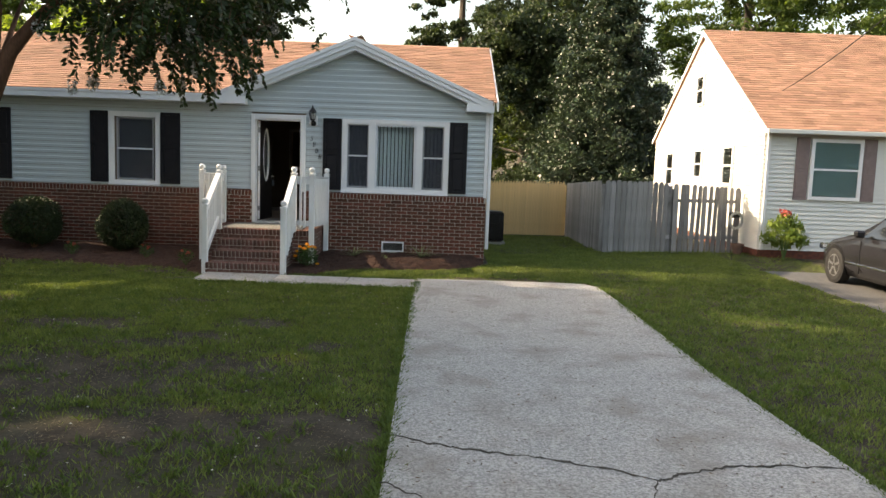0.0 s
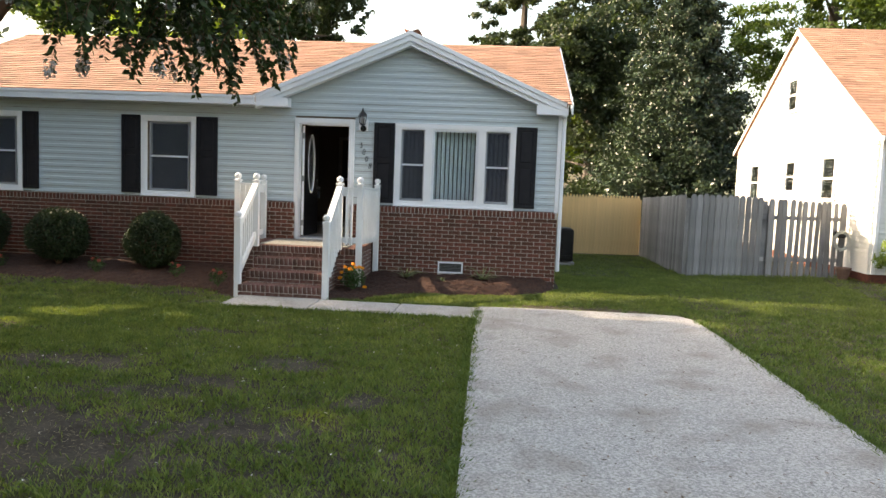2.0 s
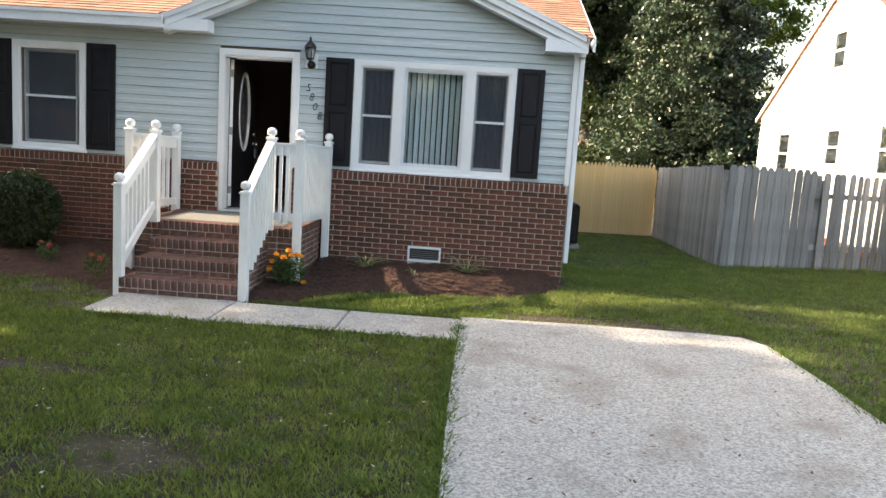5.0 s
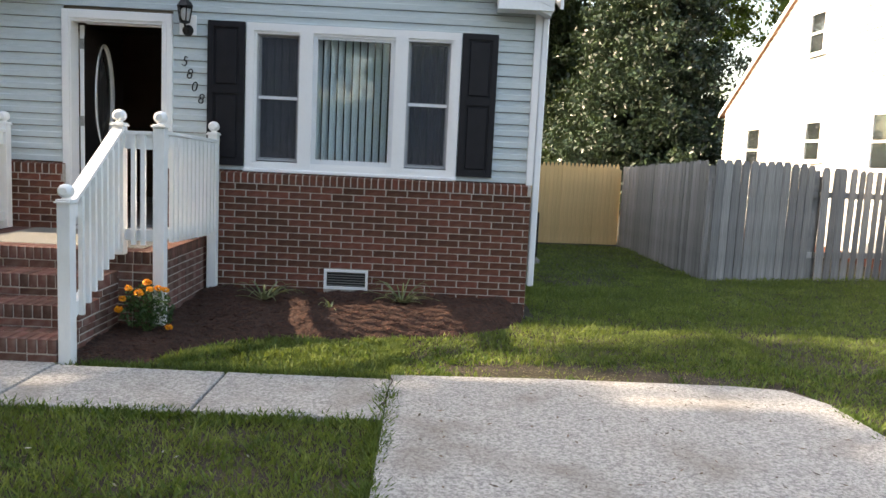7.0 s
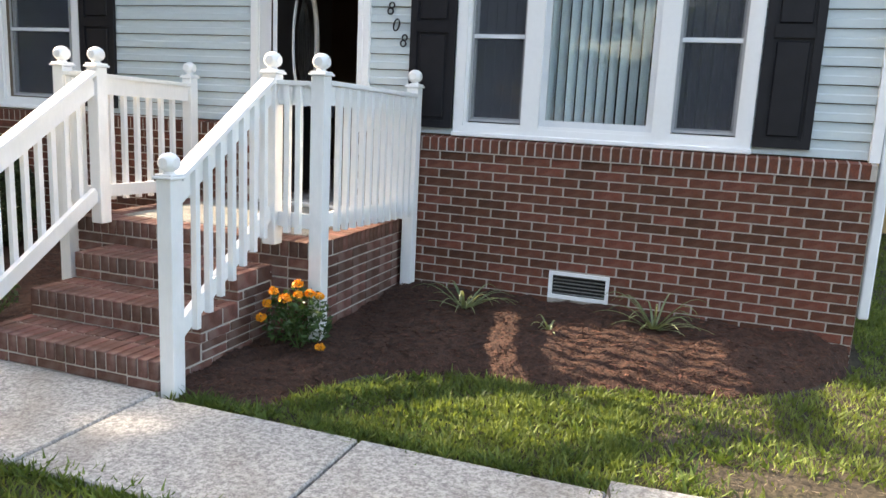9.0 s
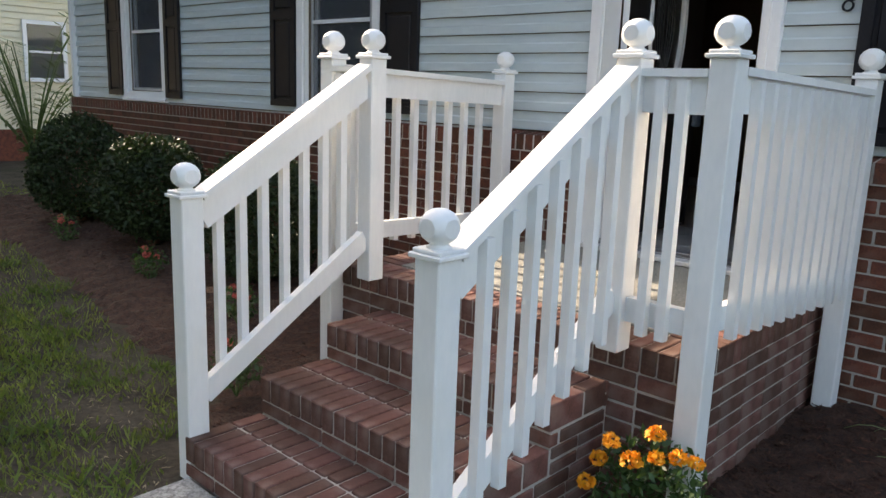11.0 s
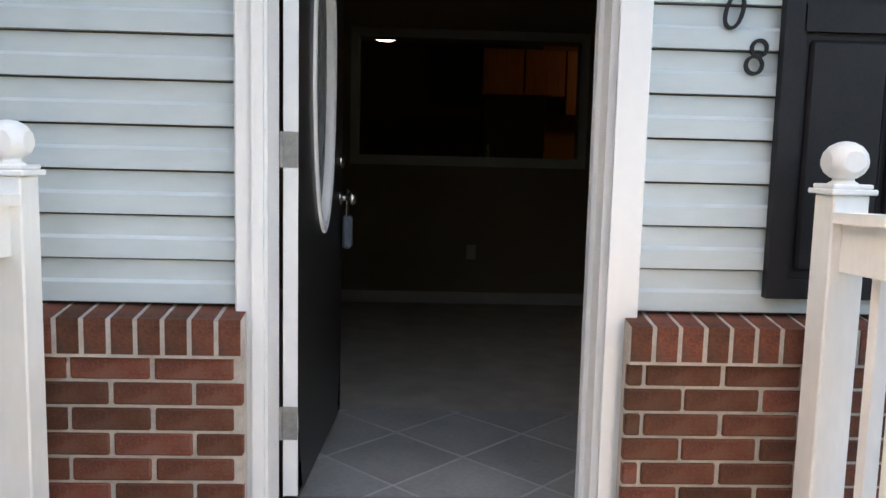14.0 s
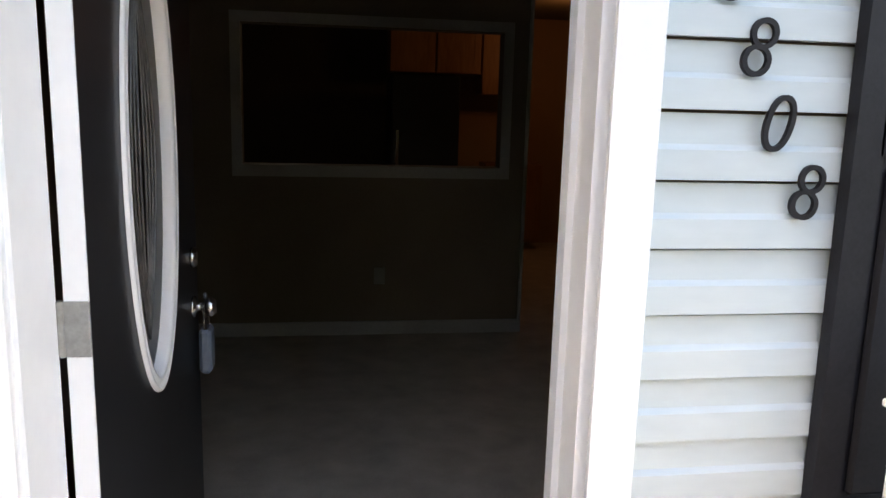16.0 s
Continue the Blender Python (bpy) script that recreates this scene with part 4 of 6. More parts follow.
bed_right = [(1.12, -2.50), (1.62, -2.46), (1.95, -1.75), (2.35, -1.48), (2.8, -1.42), (3.3, -1.26), (3.94, -1.1), (4.4, -0.7), (4.66, -0.28), (4.66, 0.0), (1.12, 0.0)]
bed_left = [(-0.1, -0.02), (-0.1, -2.4), (-0.5, -2.3), (-0.9, -1.95), (-1.87, -1.92), (-3.37, -1.68), (-4.89, -1.5), (-7.6, -1.5), (-7.6, -0.02)]
CHIP = mat("mulch_chip", (0.024, 0.011, 0.007), (0.105, 0.045, 0.026), 0.9, 20, 90, 0.4, island=0.5)
rng = np.random.default_rng(4)
for poly in (bed_right, bed_left):
    xs = [p[0] for p in poly]
    ys = [p[1] for p in poly]
    d = 0.045
    gx, gy = np.arange(min(xs), max(xs), d), np.arange(min(ys), max(ys) + 0.01, d)
    X, Y = np.meshgrid(gx, gy, indexing="ij")
    Z = bed_z(X, Y, poly) + rng.normal(0, 0.006, X.shape)
    idx = np.arange(X.size).reshape(X.shape)
    ok = inside(poly, X[:-1, :-1] + d / 2, Y[:-1, :-1] + d / 2)
    f = np.stack([idx[:-1, :-1][ok], idx[1:, :-1][ok], idx[1:, 1:][ok], idx[:-1, 1:][ok]], 1)
    me = bpy.data.meshes.new("mulch_bed")
    me.from_pydata(np.stack([X, Y, Z], -1).reshape(-1, 3).tolist(), [], f.tolist())
    me.materials.append(MULCH)
    bed = tagged(part("mulch_bed", me, MULCH, smooth=True), "dark brown bark mulch bed along the brick", "flower bed", kind="structure")
    k = 14000 if poly is bed_right else 9000
    px, py = rng.uniform(min(xs), max(xs), k), rng.uniform(min(ys), max(ys), k)
    keep = inside(poly, px, py)
    px, py = px[keep], py[keep]
    c = np.stack([px, py, bed_z(px, py, poly) + 0.006], 1)
    a = unit(rng, len(c))
    a[:, 2] *= 0.35
    b = np.cross(a, unit(rng, len(c)))
    b[:, 2] *= 0.4
    tagged(part("mulch_chips", quads("mulch_chips", c, a * rng.uniform(0.012, 0.04, (len(c), 1)), b * rng.uniform(0.004, 0.012, (len(c), 1)), CHIP), CHIP, bed), kind="stuff")

# ---------------------------------------------------------------- lawn blades
BLADE = leaf_mat("grass_blade", (0.031, 0.062, 0.012), (0.162, 0.205, 0.056), 0.3, 0.7, 0.6)
DRY = leaf_mat("dry_grass", (0.085, 0.068, 0.05), (0.25, 0.21, 0.15), 0.2, 0.7, 0.5)


def patch(x, y):
    """How worn the lawn is, 0 to 1. The spots near (1.7, -6.3) imitate a sunlit streak."""
    v = np.zeros(x.shape)
    for cx, cy, rx, ry in ((0.4, -8.6, 1.6, 0.85), (1.75, -8.2, 0.7, 0.45), (1.9, -9.7, 0.6, 0.38), (1.1, -10.0, 0.9, 0.35), (3.0, -9.85, 0.5, 0.5), (-0.9, -9.2, 1.0, 0.6), (-0.4, -6.6, 0.8, 0.3), (0.8, -7.4, 0.7, 0.22), (1.3, -7.0, 0.5, 0.22), (4.45, -2.14, 0.8, 0.26), (5.5, -2.2, 0.85, 0.24), (6.25, -2.4, 0.35, 0.3), (-0.3, -3.05, 0.3, 0.16), (-0.35, -2.6, 0.4, 0.12), (-0.95, -2.45, 0.35, 0.16), (1.7, -6.35, 0.5, 0.2), (0.5, -4.95, 0.5, 0.14), (2.6, -7.3, 0.3, 0.25), (1.7, -6.2, 0.4, 0.2), (-2.2, -5.2, 0.9, 0.25)):
        v = np.maximum(v, np.exp(-((x - cx) / rx) ** 2 - ((y - cy) / ry) ** 2))
    n = np.sin(x * 2.1 + 1.3 * np.sin(y * 1.7)) * np.sin(y * 2.7 + x * 0.8)
    return np.clip(v + 0.18 * n, 0, 1)


walk_poly = [(-0.1, -3.37), (3.44, -3.37), (3.44, -2.5), (-0.1, -2.5)]
areas = [((-7.5, 3.5, -13.5, -1.4), 110000), ((-2.5, 3.5, -9.5, -3.3), 110000), ((3.3, 6.6, -2.45, 2.0), 46000), ((6.4, 10.4, -12.5, 4.0), 110000), ((1.2, 3.5, -2.6, -1.2), 22000), ((4.6, 7.4, 0.0, 6.8), 30000), ((-14, -7.5, -8, 3), 24000), ((-3.5, 0, -6, -2.2), 30000), ((10.2, 12.2, 0.4, 4.3), 6000), ((7.4, 10.4, -2, 3.2), 14000)]
cs = []
for (x0, x1, y0, y1), k in areas:
    k = int(k * 1.15)
    x, y = rng.uniform(x0, x1, k), rng.uniform(y0, y1, k)
    ragx, ragy = 0.045 * np.sin(y * 13 + 2 * np.sin(y * 31)) * np.sign(5 - x), 0.03 * np.sin(x * 17)
    keep = ~inside(drive_pts, x + ragx + rng.normal(0, 0.015, k), y + ragy) & ~inside(walk_poly, x, y + ragy * 0.7) & ~inside(bed_right, x, y) & ~inside(bed_left, x, y) & ~((y > -0.1) & (x < 4.75)) & ~((x > -0.5) & (x < 1.2) & (y > -2.5))
    tuft = np.sin(x * 31 + 3 * np.sin(y * 13)) * np.sin(y * 37 + 3 * np.sin(x * 11))
    keep &= rng.random(k) > np.clip(patch(x, y) * 1.25 + 0.28 * tuft + 0.1, 0.03, 0.97)
    cs.append(np.stack([x[keep], y[keep]], 1))
cs = np.concatenate(cs)
k = len(cs)
clump = 0.5 + 0.5 * np.sin(cs[:, 0] * 7.3 + 2.1 * np.sin(cs[:, 1] * 5.1)) * np.sin(cs[:, 1] * 8.7 + 1.7 * np.sin(cs[:, 0] * 3.9))
h = rng.uniform(0.018, 0.046, k) * (0.65 + 1.0 * clump) * np.where(rng.random(k) < 0.06, 1.6, 1.0)
lean = rng.normal(0, 0.5, (k, 2))
al = np.stack([lean[:, 0] * h / 2, lean[:, 1] * h / 2, h / 2], 1)
ce = np.column_stack([cs, np.full(k, -0.03)]) + al
th = rng.uniform(0, 6.28, k)
ac = np.stack([np.cos(th), np.sin(th), np.zeros(k)], 1) * rng.uniform(0.003, 0.007, (k, 1))
tagged(part("grass", quads("grass", ce, al, ac, BLADE), BLADE), "short green grass blades on the lawn", "grass", kind="stuff")
x, y = rng.uniform(-4, 6.5, 130000), rng.uniform(-12.5, -1.5, 130000)
keep = (rng.random(130000) < 0.02 + patch(x, y) ** 1.3 * 0.6) & ~inside(drive_pts, x, y) & ~inside(walk_poly, x, y) & ~inside(bed_right, x, y) & ~inside(bed_left, x, y)
c = np.stack([x[keep], y[keep], np.full(keep.sum(), -0.015)], 1)
a = unit(rng, len(c))
a[:, 2] *= 0.3
b = np.cross(a, unit(rng, len(c)))
b[:, 2] *= 0.3
tagged(part("dry_thatch", quads("dry_thatch", c, a * 0.022, b * 0.004, DRY), DRY), "dry straw and leaf litter on bare patches", "thatch", kind="stuff")

k = 5200
x, y = rng.uniform(-4.5, 10.0, k), rng.uniform(-13.0, -1.6, k)
keep = ~inside(drive_pts, x, y) & ~inside(walk_poly, x, y + 0.05) & ~inside(bed_right, x, y) & ~inside(bed_left, x, y) & ~((x > -0.5) & (x < 1.3) & (y > -2.55)) & (rng.random(k) > 0.8 * patch(x, y))
edge = [(np.interp(v, (-12.5, -10.5, -5.0, -3.4), (3.58, 3.57, 3.45, 3.44)) - 0.02, v) for v in rng.uniform(-12.5, -3.4, 420)]
edge += [(np.interp(v, (-12.5, -10.5, -7.8, -4.0, -2.7), (6.73, 6.68, 6.52, 6.48, 6.42)) + 0.02, v) for v in rng.uniform(-12.5, -2.7, 420)]
edge += [(u, -3.385) for u in rng.uniform(-0.1, 3.4, 150)] + [(3.43 + rng.normal(0, 0.012), v) for v in rng.uniform(-3.38, -2.42, 34)] + [(u, -2.475) for u in rng.uniform(1.3, 3.3, 60)]
tc = np.repeat(np.concatenate([np.stack([x[keep], y[keep]], 1), np.array(edge)]), 16, 0)
k = len(tc)
tc = tc + rng.normal(0, 0.028, (k, 2))
h = rng.uniform(0.028, 0.075, k)
lean = rng.normal(0, 0.75, (k, 2))
al = np.stack([lean[:, 0] * h / 2, lean[:, 1] * h / 2, h / 2], 1)
th = rng.uniform(0, 6.28, k)
ac_ = np.stack([np.cos(th), np.sin(th), np.zeros(k)], 1) * rng.uniform(0.004, 0.009, (k, 1))
TUFT = leaf_mat("coarse_grass", (0.020, 0.046, 0.008), (0.100, 0.150, 0.034), 0.3, 0.7, 0.6)
tagged(part("grass_tufts", quads("grass_tufts", np.column_stack([tc, np.full(k, -0.03)]) + al, al, ac_, TUFT), TUFT), "coarse darker grass tufts in the lawn", "grass", kind="stuff")
FLECK = mat("pale_litter", (0.34, 0.32, 0.26), (0.62, 0.60, 0.52), 0.8, 20, 60, 0.0, island=0.3)
x, y = rng.uniform(-3, 3.4, 420), rng.uniform(-11.5, -3.6, 420)
c = np.stack([x, y, rng.uniform(0.0, 0.015, 420)], 1)
a = unit(rng, 420)
a[:, 2] *= 0.4
b = np.cross(a, unit(rng, 420))
tagged(part("fallen_petals", quads("fallen_petals", c, a * rng.uniform(0.008, 0.022, (420, 1)), b * 0.009, FLECK), FLECK), "scattered pale petals and leaf litter", "leaf litter", kind="stuff")

BIT = mat("brown_leaf_bits", (0.035, 0.024, 0.014), (0.15, 0.10, 0.055), 0.85, 20, 60, 0.0, island=0.5)
x, y = rng.uniform(3.6, 6.4, 900), rng.uniform(-12.0, -2.5, 900)
c = np.stack([x, y, np.full(900, 0.016)], 1)
a = unit(rng, 900)
a[:, 2] *= 0.12
b = np.cross(a, (0, 0, 1.0))
tagged(part("driveway_litter", quads("driveway_litter", c, a * rng.uniform(0.006, 0.034, (900, 1)), b * rng.uniform(0.004, 0.012, (900, 1)), BIT), BIT), "dead leaf scraps and twigs strewn on the concrete", "leaf litter", kind="stuff")

# cracks and seams in the drive
SOIL = mat("dark_soil", (0.03, 0.026, 0.02), (0.07, 0.06, 0.045), 0.95, 20, 90, 0.5)
bm = bmesh.new()
rr = random.Random(3)
def crack(pts, w):
    p = [Vector((a, b, 0.014)) for a, b in pts]
    prev = None
    for u, v in zip(p, p[1:]):
        for i in range(8):
            c = u.lerp(v, i / 8) + Vector((rr.uniform(-0.02, 0.02), rr.uniform(-0.02, 0.02), 0))
            ww = w * rr.uniform(0.4, 1.4)
            cur = (bm.verts.new(c + Vector((0, ww, 0))), bm.verts.new(c - Vector((0, ww, 0))))
            if prev:
                bm.faces.new((prev[0], prev[1], cur[1], cur[0]))
            prev = cur
crack([(3.56, -9.94), (3.84, -10.08), (4.11, -10.18), (4.6, -10.28), (5.02, -10.42), (5.29, -10.59), (5.49, -10.45), (5.87, -10.3), (6.26, -10.26), (6.68, -10.28)], 0.016)
crack([(5.29, -10.59), (5.2, -10.84), (5.1, -11.6)], 0.014)
crack([(3.57, -10.75), (3.8, -10.95), (4.1, -11.5)], 0.014)
crack([(6.0, -7.2), (6.3, -7.35), (6.65, -7.3)], 0.006)
tagged(part("driveway_crack", bm, SOIL), "dark ragged crack across the driveway", "crack", kind="structure")
joint = bmesh.new()
bm = joint
crack([(3.40, -3.4), (3.43, -3.0), (3.45, -2.45)], 0.03)
tagged(part("driveway_joint", bm, SOIL), "dark weedy joint between walk and driveway", "joint", kind="structure")

# ---------------------------------------------------------------- shrubs and flowers
BOXWOOD = leaf_mat("boxwood_leaf", (0.007, 0.016, 0.005), (0.028, 0.050, 0.012), 0.08, 0.6)
STALK = mat("green_stalk", (0.05, 0.09, 0.025), (0.09, 0.15, 0.04), 0.7, 10, 60, 0.1)


def blob_points(rng, k, c, r, shell=0.35, lumps=9):
    d = unit(rng, k)
    lump = unit(rng, lumps)
    bump = 0.86 + 0.18 * np.max(d @ lump.T, axis=1) ** 4 + rng.normal(0, 0.03, k)
    rad = bump * (1 - shell * rng.random(k) ** 2)
    return np.asarray(c) + d * rad[:, None] * np.asarray(r)


for i, (x, y, rx, rz) in enumerate(((-2.22, -0.72, 0.50, 0.47), (-3.92, -0.74, 0.52, 0.47), (-5.45, -0.74, 0.55, 0.53))):
    s = empty("round_shrub", "clipped round dark green boxwood shrub in mulch", "shrub", "round shrubs")
    s.location = (x, y, 0.1)
    bm = bmesh.new()
    for q in range(6):
        a = q * 1.05
        tube(bm, [(0, 0, -0.05), (0.12 * math.cos(a), 0.12 * math.sin(a), 0.2), (0.3 * math.cos(a), 0.3 * math.sin(a), 0.5)], [0.02, 0.014, 0.006], 6)
    part("stems", bm, BARK, s)
    g = np.random.default_rng(20 + i)
    pts = blob_points(g, 14000, (0, 0, rz + 0.02), (rx, rx * 0.95, rz))
    pts = pts[pts[:, 2] > 0.01]
    tagged(part("crown", leaves_at("crown", pts, 0.021, BOXWOOD, g, 0.0, 0.55), BOXWOOD, s), kind="stuff")


def petal_ball(c, r, material, parent, g):
    pts = blob_points(g, 90, c, (r, r, r * 0.7), 0.3)
    part("flower", leaves_at("flower", pts, r * 0.32, material, g, 0, 0.7), material, parent)


MARI = mat("marigold_orange", (0.80, 0.26, 0.01), (0.90, 0.42, 0.02), 0.6, 30, 90, 0.0)
MARIG = leaf_mat("marigold_leaf", (0.020, 0.048, 0.016), (0.055, 0.105, 0.030))
RED = mat("red_petal", (0.42, 0.05, 0.04), (0.62, 0.16, 0.12), 0.6, 30, 90, 0.0)


def flowering(name, x, y, z, size, label, petals, count, seed, foliage=None, flowers=None):
    g = np.random.default_rng(seed)
    s = empty(name, label, "flower")
    s.location = (x, y, z)
    bm = bmesh.new()
    for q in range(5):
        a = q * 1.25
        tube(bm, [(0, 0, -0.03), (size * 0.4 * math.cos(a), size * 0.4 * math.sin(a), size * 0.6)], [0.006, 0.003], 5)
    part("stems", bm, STALK, s)
    pts = blob_points(g, count, (0, 0, size * 0.55), (size * 0.6, size * 0.6, size * 0.5), 0.7)
    tagged(part("foliage", leaves_at("foliage", pts, 0.022, foliage or MARIG, g, 0, 0.4), foliage or MARIG, s), kind="stuff")
    for fx, fy, fz, r in flowers:
        petal_ball((fx, fy, fz), r, petals, s, g)


flowering("marigold_plant", 1.43, -1.60, 0.04, 0.36, "green marigold plant with orange blooms in mulch", MARI, 900, 31, None,
          [(-0.12, -0.1, 0.36, 0.032), (-0.17, -0.08, 0.27, 0.034), (-0.19, -0.12, 0.19, 0.033), (-0.03, -0.12, 0.33, 0.036), (0.05, -0.1, 0.36, 0.03), (0.10, -0.05, 0.36, 0.032), (0.0, -0.02, 0.40, 0.034), (0.20, -0.1, 0.06, 0.03), (0.14, 0.0, 0.34, 0.028)])
for i, (x, y) in enumerate(((-0.62, -1.95), (-1.55, -1.35), (-2.95, -1.25), (-4.7, -1.2))):
    flowering("bedding_plant", x, y, 0.06, 0.24, "small bedding plant with red flowers in mulch", RED, 220, 40 + i, None, [(0.06, -0.05, 0.2, 0.03), (-0.07, 0.0, 0.22, 0.028), (0.0, 0.06, 0.16, 0.026)])


def strap_plant(x, y, z, seed, n, label, length=0.4):
    g = random.Random(seed)
    s = empty("strap_leaf_plant", label, "plant", "strap-leaf plants")
    s.location = (x, y, z)
    m = STRAP
    for _ in range(n):
        a, L, w = g.uniform(0, 6.28), length * g.uniform(0.6, 1.2), g.uniform(0.006, 0.011)
        lift = g.uniform(0.15, 0.6)
        bm = bmesh.new()
        prev = None
        for k in range(8):
            u = k / 7
            r, zz = L * u * (1 - 0.15 * u), L * (lift * math.sin(min(u * 2.3, 3.0)) ) - 0.01
            ww = w * (1 - u ** 2 * 0.9)
            c = Vector((math.cos(a) * r, math.sin(a) * r, max(zz, 0.01)))
            n2 = Vector((-math.sin(a), math.cos(a), 0)) * ww
            cur = (bm.verts.new(c + n2), bm.verts.new(c - n2), bm.verts.new(c + Vector((0, 0, -0.003))))
            if prev:
                bm.faces.new((prev[0], cur[0], cur[2], prev[2]))
                bm.faces.new((prev[2], cur[2], cur[1], prev[1]))
            prev = cur
        part("blade", bm, m, s)


STRAP = leaf_mat("strap_leaf", (0.05, 0.085, 0.035), (0.22, 0.25, 0.15), 0.2)
strap_plant(2.12, -0.50, 0.11, 1, 26, "spreading pale green strap-leaf plant in mulch")
strap_plant(3.42, -0.38, 0.12, 2, 28, "spreading pale green strap-leaf plant in mulch")
strap_plant(2.78, -0.70, 0.10, 3, 9, "small pale strap-leaf seedling in mulch", 0.16)

# ---------------------------------------------------------------- fences
def board_mesh(w, h, top, t=0.018):
    if top == "point":
        o = [(-w / 2, 0), (w / 2, 0), (w / 2, h - w * 0.7), (0.012, h), (-0.012, h), (-w / 2, h - w * 0.7)]
    else:
        o = [(-w / 2, 0), (w / 2, 0), (w / 2, h - 0.035), (w / 2 - 0.03, h), (-w / 2 + 0.03, h), (-w / 2, h - 0.035)]
    return prism(o, 1, -t / 2, t / 2)


YELLOW = mat("new_pine_board", (0.52, 0.34, 0.15), (0.68, 0.47, 0.23), 0.7, 4, 70, 0.2, stretch=(1, 1, 0.1), vary=0.06)
SILVER = mat("weathered_grey_board", (0.14, 0.135, 0.13), (0.33, 0.32, 0.31), 0.85, 6, 80, 0.5, stretch=(1, 1, 0.08), vary=0.28, stain=(0.10, 0.10, 0.10), stain_scale=1.5)


def fence(p, q, w, gap, h0, h1, top, material, label, seed, loose=0.0):
    g = random.Random(seed)
    f = empty("wooden_fence", label, "fence")
    p, q = Vector((*p, 0)), Vector((*q, 0))
    L = (q - p).length
    d = (q - p) / L
    n = int(L / (w + gap))
    me = mesh_of(board_mesh(w, 1.0, top), "picket")
    me.materials.append(material)
    side = Vector((-d.y, d.x, 0))
    for i in range(n):
        u = (i + 0.5) * (w + gap)
        ob = new("picket", me)
        ob.parent = f
        z = h0 + (h1 - h0) * u / L + g.uniform(-0.012, 0.012)
        c = p + d * u + side * g.uniform(-0.004, 0.004)
        ob.matrix_basis = Matrix.Translation((c.x, c.y, -0.04)) @ Matrix.Rotation(math.atan2(d.y, d.x) + g.uniform(-loose, loose), 4, "Z") @ Matrix.Rotation(g.uniform(-loose, loose) * 0.12, 4, "Y") @ Matrix.Diagonal((1 - loose * g.random() * 1.2, 1, z + 0.04, 1))
    for zz in (0.35, 1.25):
        bm = bmesh.new()
        beam(bm, p + side * 0.035 + Vector((0, 0, zz)), q + side * 0.035 + Vector((0, 0, zz)), 0.04, 0.085)
        part("rail", bm, material, f)
    k = max(2, int(L / 2.2) + 1)
    for i in range(k):
        c = p + d * (L * i / (k - 1)) + side * 0.10
        part("post", boxes((c.x - 0.045, c.x + 0.045, c.y - 0.045, c.y + 0.045, -0.05, min(h0, h1) - 0.08)), material, f)


fence((4.70, 7.05), (7.33, 7.35), 0.078, 0.004, 1.52, 1.55, "point", YELLOW, "new yellow pine stockade fence with pointed pickets", 1)
fence((7.36, 7.25), (7.55, 3.12), 0.135, 0.006, 1.50, 1.68, "ear", SILVER, "weathered grey dog-ear board fence", 2, 0.05)
fence((7.62, 3.06), (9.35, 3.55), 0.135, 0.006, 1.70, 1.68, "ear", SILVER, "weathered grey dog-ear board fence", 3, 0.05)
fence((9.40, 3.57), (11.24, 4.11), 0.135, 0.022, 1.66, 1.60, "ear", SILVER, "weathered grey board fence with gaps between boards", 4, 0.22)
hose = empty("garden_hose", "coiled grey garden hose hung on the fence", "hose")
bm = bmesh.new()
pts = []
for i in range(81):
    a = i * 0.39
    r = 0.17 + 0.03 * math.sin(i * 1.7)
    pts.append((11.05 + r * math.cos(a), 3.92 + 0.29 * r * math.cos(a) - 0.06 - 0.0006 * i, 0.80 + 1.15 * r * math.sin(a)))
tube(bm, pts, [0.012] * 81, 6)
HOSE = mat("hose_grey", (0.36, 0.37, 0.33), (0.48, 0.48, 0.44), 0.5, 10, 60, 0.1)
part("coil", bm, HOSE, hose)
part("reel_holder", boxes((10.93, 11.17, 3.88, 4.02, 0.86, 1.0), bevel=0.02), BLACK, hose)
pot = empty("plant_pot", "dark terracotta pot standing by the fence", "pot")
part("pot_body", turned([(0.10, 0), (0.14, 0.22), (0.16, 0.23), (0.16, 0.27), (0.13, 0.27), (0.12, 0.20)], 18), mat("old_terracotta", (0.12, 0.07, 0.05), (0.2, 0.12, 0.09), 0.8, 8, 60, 0.2), pot).location = (11.08, 3.7, -0.03)

ac = empty("air_conditioner", "dark outdoor air conditioning unit beside the house", "air conditioner")
ac.location = (5.01, 4.35, 0)
part("cabinet", boxes((-0.32, 0.32, -0.32, 0.32, 0.06, 0.78), bevel=0.03), mat("ac_brown", (0.010, 0.008, 0.007), (0.018, 0.014, 0.012), 0.7, 8, 60, 0.1, spec=0.15), ac)
part("pad", boxes((-0.36, 0.36, -0.36, 0.36, -0.05, 0.03)), CONCRETE, ac)
for i in range(14):
    for sy in (-0.326, 0.326):
        part("louvre", boxes((-0.28, 0.28, sy - 0.006, sy + 0.006, 0.13 + i * 0.044, 0.147 + i * 0.044)), BLACK, ac)
part("fan_guard", turned([(0.27, 0.78), (0.27, 0.80), (0.05, 0.815)], 24), BLACK, ac)

